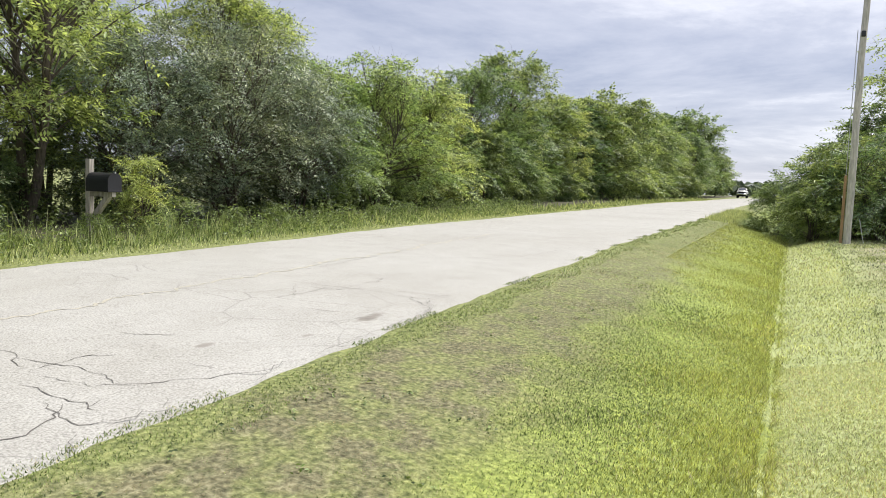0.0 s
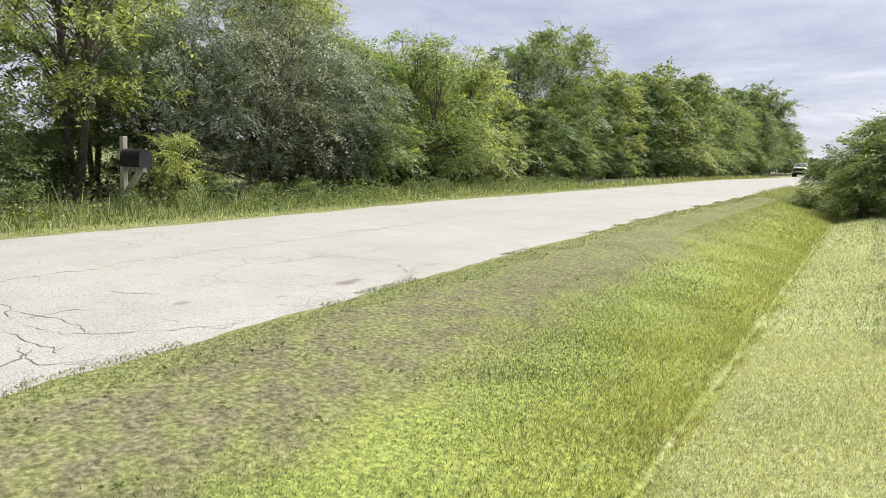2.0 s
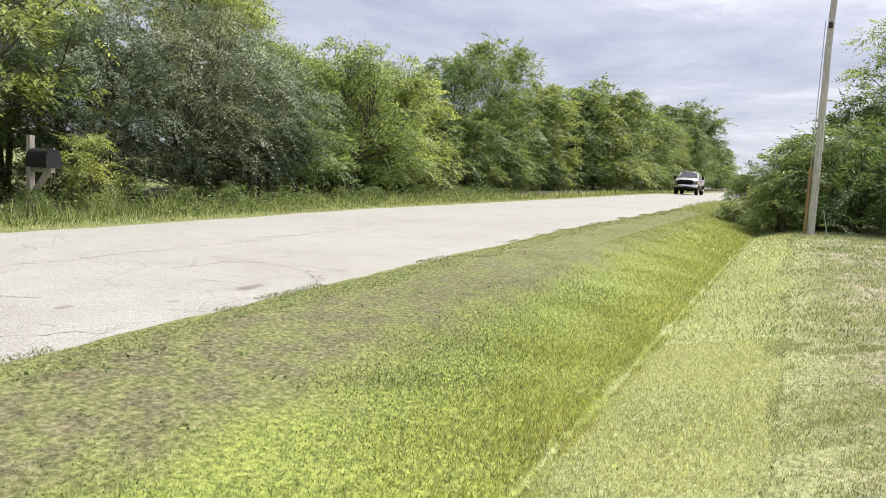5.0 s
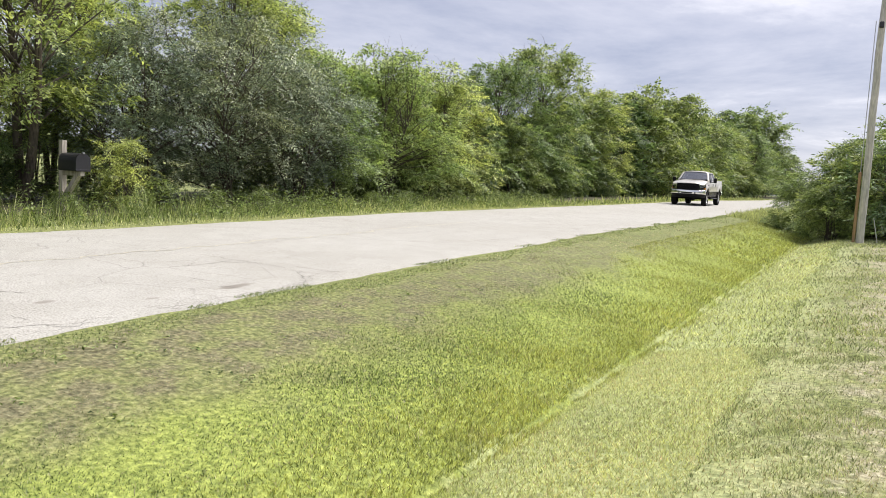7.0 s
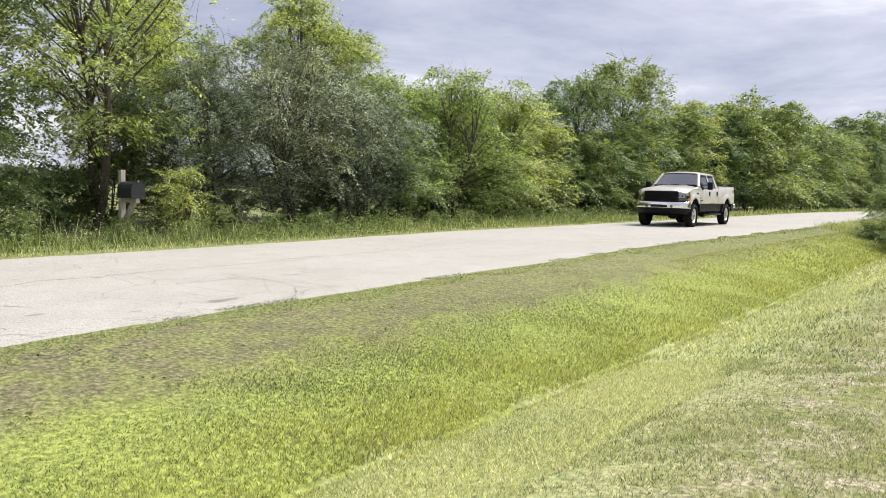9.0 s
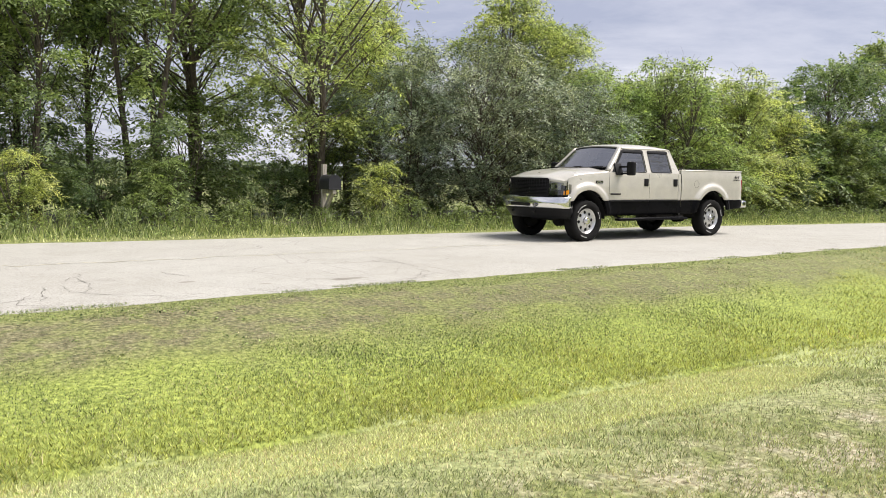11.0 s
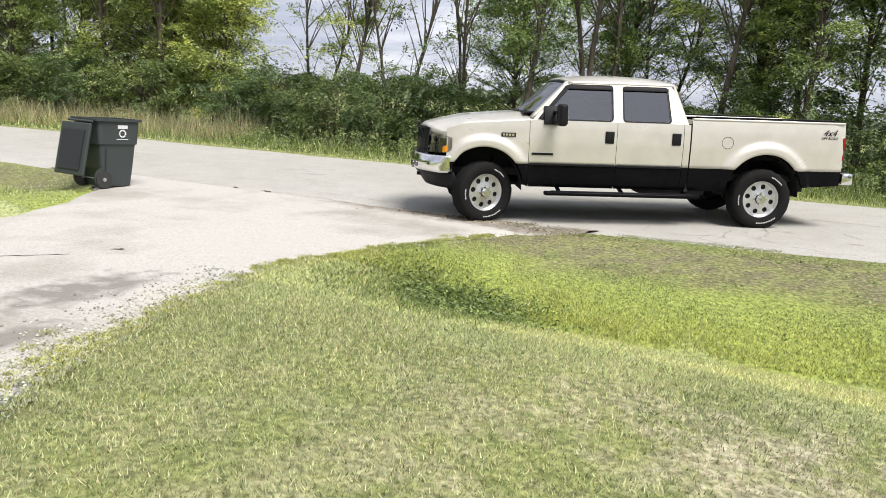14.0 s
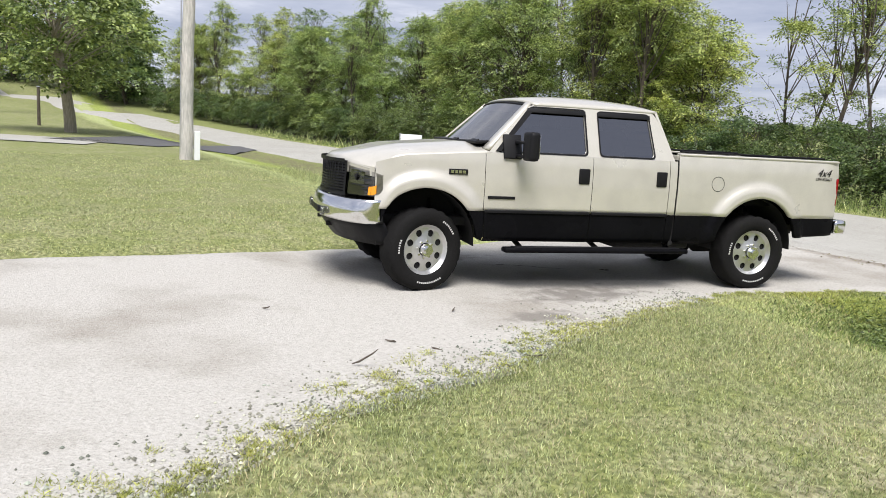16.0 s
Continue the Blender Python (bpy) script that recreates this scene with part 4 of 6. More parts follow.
def build_poles():
    root = new("utility_pole")
    root.location = (27.38, 4.15, float(ground_z(27.38, 4.15)))
    v, f = pole_mesh(10.5, 0.125, 0.09, (-0.30, 0.0))
    mesh_from("shaft", v, f, [M_POLE], root, True)
    part("wire_guard", box((0.07, 0.09, 2.3), pose(-0.05, 0.19, 1.15, 0, -1.5), 0.02), M_RUST, root, "rusty ground wire guard")
    part("ground_wire", cyl(0.012, 0.012, 5.0, pose(-0.12, 0.185, 4.6, 0, -1.6), 6), M_STEEL, root)
    part("bracket", box((0.16, 0.14, 0.20), pose(-0.30, 0.02, 6.95), 0.04), M_BLACKBOX, root, "black bracket")
    part("crossarm", box((2.2, 0.09, 0.11), pose(-0.28, 0, 9.9, 0, 0, 84), 0.01), M_POLE, root)
    part("stake", cyl(0.015, 0.015, 0.9, pose(-0.05, -0.42, 0.4, -12), 8), M_STEEL, root)
    tagged(root, "weathered wooden utility pole leaning on the lawn", "utility pole")
    root = new("utility_pole")
    root.location = (-19.3, 3.05, float(ground_z(-19.3, 3.05)))
    v, f = pole_mesh(11.0, 0.19, 0.13, (0.1, 0.05))
    mesh_from("shaft", v, f, [M_POLE], root, True)
    part("cable_box", box((0.16, 0.16, 0.85), pose(0.12, 0.28, 0.42), 0.02), M_SIGN, root, "pale cable guard at its foot")
    part("ground_wire", cyl(0.014, 0.014, 6.0, pose(0.02, -0.175, 3.2), 6), M_STEEL, root)
    part("crossarm", box((2.2, 0.09, 0.11), pose(0.1, 0, 10.3, 0, 0, 84), 0.01), M_POLE, root)
    tagged(root, "pale weathered utility pole beside the side road", "utility pole")
    root = new("lawn_post")
    root.location = (-44.0, 0.2, float(ground_z(-44, 0.2)))
    part("shaft", cyl(0.09, 0.08, 2.2, pose(0, 0, 1.0), 10), M_BARK, root)
    part("cap", cyl(0.10, 0.09, 0.05, pose(0, 0, 2.12), 10), M_STEEL, root)
    tagged(root, "short dark wooden post standing on the lawn", "post")


def build_sign():
    root = new("roadside_sign")
    root.location = (-9.03, 4.81, float(ground_z(-9.03, 4.81)) - 0.02)
    part("stake", box((0.035, 0.035, 1.5), pose(0, 0, 0.72), 0.005), M_STEEL, root, "thin metal stake")
    plate = part("plate", box((0.40, 0.014, 0.17), pose(0.20, 0, 1.38, 0, 0, 4), 0.006), M_SIGN, root, "blank white plate")
    part("bolt", cyl(0.008, 0.008, 0.02, pose(0.0, -0.015, 1.38, 90), 8), M_STEEL, plate)
    root.rotation_euler = (0, 0, radians(62))
    tagged(root, "white plate on a thin metal stake in tall grass", "sign")


def drape_strip(name, line, width, mat, lift, zf, seed, label, category, step=0.06, kind="structure"):
    """A flat irregular ribbon along a plan line, laid on a surface."""
    rng = np.random.default_rng(seed)
    pts = [Vector((*p, 0)) for p in line]
    path = []
    for a, b in zip(pts, pts[1:]):
        n = max(1, int((b - a).length / step))
        path += [a.lerp(b, k / n) for k in range(n)]
    path.append(pts[-1])
    L, R = [], []
    off = 0.0
    for k, p in enumerate(path):
        d = (path[min(k + 1, len(path) - 1)] - path[max(k - 1, 0)]).normalized()
        nrm = Vector((-d.y, d.x, 0))
        off = off * 0.8 + rng.normal(0, width * 0.4 + 0.016)
        end = min(1.0, min(k, len(path) - 1 - k) / 3 + 0.12)
        w = width * rng.uniform(0.35, 1.3) * end
        c = p + nrm * off
        L.append(c + nrm * w / 2); R.append(c - nrm * w / 2)
    V = [(q.x, q.y, float(zf(q.x, q.y)) + lift) for q in L + R]
    n = len(L)
    F = [(k, k + 1, n + k + 1, n + k) for k in range(n - 1)]
    ob = mesh_from(name, V, F, [mat])
    return tagged(ob, label, category, kind=kind)


def build_marks():
    rz = lambda x, y: road_z(x, y)
    cracks = [
        ([(2.32, 11.7), (2.34, 11.39), (2.16, 11.0)], 0.05), ([(2.3, 11.35), (2.36, 11.08), (2.39, 10.7), (2.41, 10.5), (2.3, 10.25), (2.4, 10.0), (2.6, 9.9), (2.75, 9.8), (3.0, 9.7), (3.2, 9.62), (3.6, 9.55)], 0.055),
        ([(2.1, 10.85), (2.14, 10.55), (2.13, 10.3), (2.4, 10.0)], 0.04), ([(1.75, 10.3), (1.6, 10.0), (1.58, 9.78), (1.75, 9.64), (1.95, 9.58), (2.2, 9.54)], 0.05), ([(2.28, 9.75), (2.1, 9.6), (2.05, 9.52)], 0.05),
        ([(1.5, 9.7), (1.4, 9.6), (1.3, 9.5)], 0.06), ([(6.6, 12.0), (6.7, 11.5), (6.67, 10.6), (6.65, 10.05), (6.7, 9.75)], 0.045), ([(6.5, 11.8), (6.1, 11.5), (5.75, 11.2)], 0.03),
        ([(3.75, 9.62), (4.25, 9.6), (4.6, 9.58), (5.1, 9.6), (5.6, 9.57), (6.3, 9.6)], 0.05), ([(1.66, 10.05), (1.87, 10.0), (2.05, 10.0)], 0.03), ([(2.95, 10.26), (2.96, 9.97), (2.97, 9.8)], 0.03),
        ([(6.2, 15.0), (6.3, 14.5), (6.42, 14.0), (6.5, 13.1), (6.7, 12.4)], 0.03), ([(7.65, 12.5), (8.7, 12.45), (10.0, 12.5), (10.3, 11.9), (11.2, 10.6), (12.6, 10.3), (14.6, 10.1)], 0.045),
        ([(3.2, 9.64), (3.1, 9.56), (2.9, 9.55), (2.6, 9.6)], 0.03), ([(-6, 10.2), (-3, 10.0), (-0.5, 9.9), (1.2, 9.75)], 0.04), ([(14.0, 12.5), (17, 12.2), (20, 12.6)], 0.03),
    ]
    for k, (line, w) in enumerate(cracks):
        drape_strip("crack", line, w * 0.16, M_CRACK, 0.004, rz, 50 + k, "dark jagged crack in the pale road surface", "crack")
    rr = np.random.default_rng(12)
    for k in range(12):
        x, y, a = rr.uniform(0.3, 7.5), 9.62 + rr.gamma(1.3, 0.55), rr.uniform(0, 2 * np.pi)
        line = [(x, y)]
        for j in range(rr.integers(2, 5)):
            a += rr.normal(0, 0.7)
            x, y = x + 0.3 * math.cos(a), max(9.6, y + 0.22 * math.sin(a))
            line.append((x, y))
        drape_strip("crack", line, 0.010, M_CRACK, 0.004, rz, 400 + k, "fine branching crack in the pale road surface", "crack", 0.05)
    drape_strip("centre_line", [(-4, 12.55), (3, 12.6), (9, 12.6), (16, 12.65)], 0.05, M_FADED, 0.003, rz, 80, "worn traces of a yellow centre line", "road marking")
    dz = lambda x, y: drive_z(x, y)
    # soil and broken edge where the drive meets the road
    drape_strip("drive_seam", [(0.1, 9.5), (-0.6, 9.3), (-2.0, 9.35), (-3.6, 9.3), (-5.4, 9.5), (-7.6, 9.55)], 0.018, M_SOIL, 0.010, lambda x, y: max(float(road_z(x, y)), float(drive_z(x, y))), 90, "dark broken seam between drive and road", "seam")
    drape_strip("crack", [(-3.55, 4.5), (-3.9, 4.1), (-4.2, 3.55)], 0.028, M_CRACK, 0.005, dz, 92, "dark groove in the gravel drive", "crack")
    # a side road off to the left
    gz = lambda x, y: float(ground_z(x, y))
    for nm, mat, line, w, lab in (("side_road", M_ASPHALT, [(-38.0, 9.7), (-34.5, 6.6), (-30.5, 3.9), (-27.0, 1.5)], 4.6, "dark asphalt mouth of a side road"),
                                  ("side_road", M_ROAD, [(-27.0, 1.5), (-28.5, -3.0), (-29.5, -9.0), (-30, -30)], 4.2, "pale side road across the lawn")):
        pts = [Vector((*p, 0)) for p in line]
        V, Fc = [], []
        path = [a.lerp(b, k / 10) for a, b in zip(pts, pts[1:]) for k in range(10)] + [pts[-1]]
        for k, p in enumerate(path):
            d = (path[min(k + 1, len(path) - 1)] - path[max(k - 1, 0)]).normalized()
            for j in range(7):
                q = p + Vector((-d.y, d.x, 0)) * (j / 6 - 0.5) * w
                V.append((q.x, q.y, max(gz(q.x, q.y), float(road_near(q.x)) - 0.1 if q.y > 8 else -9) + 0.03))
        Fc = [(k * 7 + j, k * 7 + j + 1, (k + 1) * 7 + j + 1, (k + 1) * 7 + j) for k in range(len(path) - 1) for j in range(6)]
        tagged(mesh_from(nm, V, Fc, [mat], smooth=True), lab, "road", kind="structure")
    # sticks and leaf litter on the drive
    rng = random.Random(8)
    for x, y, ln in ((-0.95, 0.42, 0.22), (-1.35, 0.95, 0.10), (-1.15, 1.15, 0.12), (-2.1, 1.9, 0.10), (-0.75, 1.75, 0.14), (-0.62, 1.45, 0.10), (-3.4, 5.0, 0.14), (-2.6, 0.3, 0.08)):
        v, f = tube(bent_path(np.random.default_rng(int(abs(x) * 100)), (0, 0, 0), (1, 0.2, 0), ln, 4, 0.4, 0.0), [0.004, 0.008, 0.007, 0.006, 0.002], 5)
        ob = mesh_from("twig", v, f, [M_BARK])
        ob.matrix_basis = pose(x, y, float(drive_z(x, y)) + 0.012, 0, 0, rng.uniform(0, 180))
        tagged(ob, "short brown broken twig lying on gravel", "twig", "twigs on the drive")


M_FADED = mat_plain("faded_yellow_paint", (0.43, 0.405, 0.32), 0.9, grain=30, vary=0.25)
build_mailbox()
build_bin()
build_poles()
build_snags()
build_sign()
build_marks()


def build_horizon():
    """Far belts of woodland along the skyline: uneven ridges of foliage."""
    rng = np.random.default_rng(31)
    for dist, hgt, a0, a1 in ((420, 13, -20, 200), (650, 20, -10, 190), (300, 9, 200, 330)):
        c = []
        for a in np.radians(np.arange(a0, a1, 0.16)):
            x, y = dist * math.cos(a), dist * math.sin(a)
            z0 = float(ground_z(x, y))
            top = hgt * (0.55 + 0.35 * noise.noise((a * 9, dist, 0)) + 0.22 * noise.noise((a * 40, dist, 1)))
            k = 9
            c.append(np.stack([x + rng.normal(0, 4, k), y + rng.normal(0, 4, k), z0 + rng.uniform(0, 1, k) ** 0.7 * max(2, top)], -1))
        v, f = leaf_quads(rng, np.concatenate(c), 4.5, 0.7, 0.0, 1.0)
        tagged(mesh_from("far_woods", v, f, [M_LEAF_FAR]), "far belt of woodland on the skyline, haze painted into its leaves", "woods", kind="stuff")


# greyed, low-contrast leaf colour carries the haze of distance
M_LEAF_FAR = mat_leaf("far_haze_leaf", (0.09, 0.12, 0.08), (0.16, 0.19, 0.13), gloss=0.9, through=0.1)
build_horizon()


# ---- the pickup truck: x forward, y to its left, z up, ground at 0 between the axles ----
def mat_paint(name, color, flake=0.35):
    m, t, b = material(name, 0.32, flake, color)
    b.inputs["Coat Weight"].default_value, b.inputs["Coat Roughness"].default_value = 0.7, 0.06
    v = local(t)
    d = texture(t, "ShaderNodeTexNoise", 3.0, 4, v)
    f = texture(t, "ShaderNodeTexNoise", 260, 2, v)
    c = mixed(t, color, tuple(x * 0.88 for x in color), ramp(t, d.outputs["Fac"], [(0.4, (0, 0, 0)), (0.7, (1, 1, 1))]))
    c = mixed(t, c, ramp(t, f.outputs["Fac"], [(0.3, (0.9, 0.9, 0.9)), (0.7, (1.08, 1.08, 1.08))]), 1.0, "MULTIPLY")
    t.links.new(c, b.inputs["Base Color"])
    t.links.new(ramp(t, d.outputs["Fac"], [(0.3, (0.26,) * 3), (0.7, (0.42,) * 3)]), b.inputs["Roughness"])
    return m


def mat_glass(name, tint, gloss, rough=0.02):
    """A thin tinted pane: light passes through it, and its surface mirrors more at a slant."""
    m, t, b = material(name, rough, 0.0, tint)
    clear, shine = t.nodes.new("ShaderNodeBsdfTransparent"), t.nodes.new("ShaderNodeBsdfGlossy")
    clear.inputs["Color"].default_value = (*tint, 1)
    shine.inputs["Roughness"].default_value = rough
    mp = t.nodes.new("ShaderNodeMapping")
    mp.inputs["Scale"].default_value = (0.5, 0.5, 7.0)
    t.links.new(local(t), mp.inputs["Vector"])
    wave = texture(t, "ShaderNodeTexNoise", 2.2, 3, mp.outputs[0])
    bp = t.nodes.new("ShaderNodeBump")
    bp.inputs["Strength"].default_value, bp.inputs["Distance"].default_value = 0.16, 0.02
    t.links.new(wave.outputs["Fac"], bp.inputs["Height"])
    t.links.new(bp.outputs[0], shine.inputs["Normal"])
    fr = t.nodes.new("ShaderNodeLayerWeight")
    fr.inputs["Blend"].default_value = 0.35
    fac = maths(t, "ADD", maths(t, "MULTIPLY", fr.outputs["Fresnel"], 0.6), gloss)
    mx = t.nodes.new("ShaderNodeMixShader")
    t.links.new(fac, mx.inputs[0]); t.links.new(clear.outputs[0], mx.inputs[1]); t.links.new(shine.outputs[0], mx.inputs[2])
    t.links.new(mx.outputs[0], t.nodes["Material Output"].inputs["Surface"])
    return m


M_PAINT = mat_paint("cream_pearl_paint", (0.60, 0.577, 0.50), 0.28)
M_BLACKPAINT = mat_plain("black_lower_paint", (0.006, 0.006, 0.007), 0.28, grain=30, vary=0.3, bumpy=0.0, spec=0.04)
M_CHROME = mat_plain("chrome", (0.78, 0.78, 0.77), 0.12, 1.0, grain=8, vary=0.05, bumpy=0.0)
M_ALLOY = mat_plain("polished_alloy", (0.62, 0.62, 0.61), 0.34, 0.85, grain=30, vary=0.08, bumpy=0.03)
M_RUBBER = mat_plain("tyre_rubber", (0.009, 0.0088, 0.0085), 0.9, grain=60, vary=0.35, bumpy=0.2, spec=0.2)
M_TRIM = mat_plain("black_plastic", (0.012, 0.012, 0.013), 0.5, grain=90, vary=0.2, bumpy=0.08, spec=0.15)
M_DARK = mat_plain("underbody", (0.01, 0.0095, 0.009), 0.9, grain=30, vary=0.4)
M_WINDOW = mat_glass("tinted_glass", (0.10, 0.10, 0.105), 0.26)
M_WSHIELD = mat_glass("windshield_glass", (0.45, 0.48, 0.48), 0.36)
M_LENS = mat_glass("smoked_lens", (0.55, 0.55, 0.56), 0.10, 0.04)
M_AMBER = mat_plain("amber_lens", (0.85, 0.33, 0.02), 0.15, grain=60, vary=0.1, bumpy=0.0)
M_RED = mat_plain("red_lens", (0.26, 0.012, 0.012), 0.15, grain=60, vary=0.1, bumpy=0.0)
M_WHITE = mat_plain("white_print", (0.55, 0.55, 0.53), 0.6, grain=60, vary=0.06, bumpy=0.0)
M_SEAT = mat_plain("grey_cloth", (0.10, 0.095, 0.09), 0.95, grain=90, vary=0.2)

AXLE, ARCH_R, ARCH_Z, TONE = 1.985, 0.55, 0.505, 0.835


def flare(x, z):
    """How far the moulded arch stands out from the side."""
    out = 0.0
    for xc in (AXLE, -AXLE):
        r = math.hypot(x - xc, (z - ARCH_Z) * 0.98)
        if z > 0.5 and r < ARCH_R + 0.17:
            u = min(1, max(0, (ARCH_R + 0.17 - r) / 0.10))
            out = max(out, 0.05 * u * u * (3 - 2 * u))
    return out


def side_y(x, z):
    """Half width of the body at a place on its side."""
    w = np.interp(z, [0.40, 0.62, 0.88, 1.12, 1.34, 1.44, 1.54], [0.90, 0.955, 0.968, 0.972, 0.960, 0.945, 0.925])
    if x > 2.30:
        w -= 0.075 * ((x - 2.30) / 0.55) ** 2.2
    if x < -2.9:
        w -= 0.03 * ((-2.9 - x) / 0.22) ** 2
    return float(w) + flare(x, z)


def arch_z(x):
    for xc in (AXLE, -AXLE):
        if abs(x - xc) < ARCH_R:
            return ARCH_Z + math.sqrt(ARCH_R ** 2 - (x - xc) ** 2)
    return 0.0


def skin(x0, x1, bottom, top, side, step=0.035, rows=14):
    """A body panel on one side, between two heights, cut out round the wheels; returns a bmesh."""
    bm = bmesh.new()
    n = max(2, int(round((x1 - x0) / step)))
    cols = []
    for i in range(n + 1):
        x = x0 + (x1 - x0) * i / n
        lo, hi = max(bottom(x), arch_z(x)), top(x)
        if hi - lo < 0.004:
            cols.append(None)
            continue
        col = []
        for j in range(rows + 1):
            z = lo + (hi - lo) * j / rows
            col.append(bm.verts.new((x, side * side_y(x, z), z)))
        # the edge turns inwards, so that the panel has thickness
        z = lo
        inner = bm.verts.new((x, side * (side_y(x, z) - 0.045), z + 0.004))
        cols.append([inner] + col)
    for a, b in zip(cols, cols[1:]):
        if a and b:
            for j in range(len(a) - 1):
                q = (a[j], b[j], b[j + 1], a[j + 1])
                bm.faces.new(q if side < 0 else q[::-1])
    return bm


def fill(points, holes=(), flip=False):
    """A flat face with holes, from 3D points."""
    bm = bmesh.new()
    edges = []
    for loop in (points, *holes):
        vs = [bm.verts.new(p) for p in loop]
        edges += [bm.edges.new((vs[i], vs[(i + 1) % len(vs)])) for i in range(len(vs))]
    bmesh.ops.triangle_fill(bm, use_beauty=True, edges=edges)
    if flip:
        bmesh.ops.reverse_faces(bm, faces=bm.faces)
    return bm


def outward(bm, way):
    """Turns every face to look along a direction."""
    bm.normal_update()
    bmesh.ops.reverse_faces(bm, faces=[f for f in bm.faces if f.normal.dot(Vector(way)) < 0])
    return bm


def solid(bm, d):
    """Gives a sheet a thickness."""
    bmesh.ops.recalc_face_normals(bm, faces=bm.faces)
    bmesh.ops.solidify(bm, geom=list(bm.faces), thickness=d)
    return bm


def grid(fn, nu, nv):
    """A sheet of fn(u, v), u and v from 0 to 1."""
    bm = bmesh.new()
    vs = [[bm.verts.new(fn(i / nu, j / nv)) for j in range(nv + 1)] for i in range(nu + 1)]
    for i in range(nu):
        for j in range(nv):
            bm.faces.new((vs[i][j], vs[i + 1][j], vs[i + 1][j + 1], vs[i][j + 1]))
    return bm


def rounded(points, r=0.05, n=5):
    """Rounds the corners of a 2D loop."""
    out = []
    k = len(points)
    for i in range(k):
        p, a, b = Vector(points[i]), Vector(points[i - 1]), Vector(points[(i + 1) % k])
        da, db = (a - p), (b - p)
        q = min(r, da.length * 0.45, db.length * 0.45)
        s, e = p + da.normalized() * q, p + db.normalized() * q
        for j in range(n + 1):
            u = j / n
            out.append(tuple(s * (1 - u) ** 2 + p * 2 * u * (1 - u) + e * u * u))
    return out


def glass_y(z):
    return 0.935 + (0.75 - 0.935) * (z - 1.43) / (1.96 - 1.43)


def shoulder(x):
    """Height at which the side meets the hood, the belt line or the bed rail."""
    return float(np.interp(x, [-3.12, -0.885, -0.88, 1.36, 2.2, 2.86], [1.50, 1.50, 1.43, 1.43, 1.37, 1.225]))


def hood_z(x, y):
    c = float(np.interp(x, [1.30, 1.55, 2.2, 2.7, 2.88, 2.94], [1.53, 1.52, 1.46, 1.375, 1.325, 1.265]))
    w = side_y(x, 1.38) - 0.0
    u = min(1.0, abs(y) / w)
    return c - (c - shoulder(x)) * u ** 3.5 + 0.008 * math.exp(-((abs(y) - 0.42) / 0.12) ** 2)


def nose(y):
    """Plan curve of the front end."""
    return 2.94 - 0.37 * (abs(y) / 0.95) ** 2.4


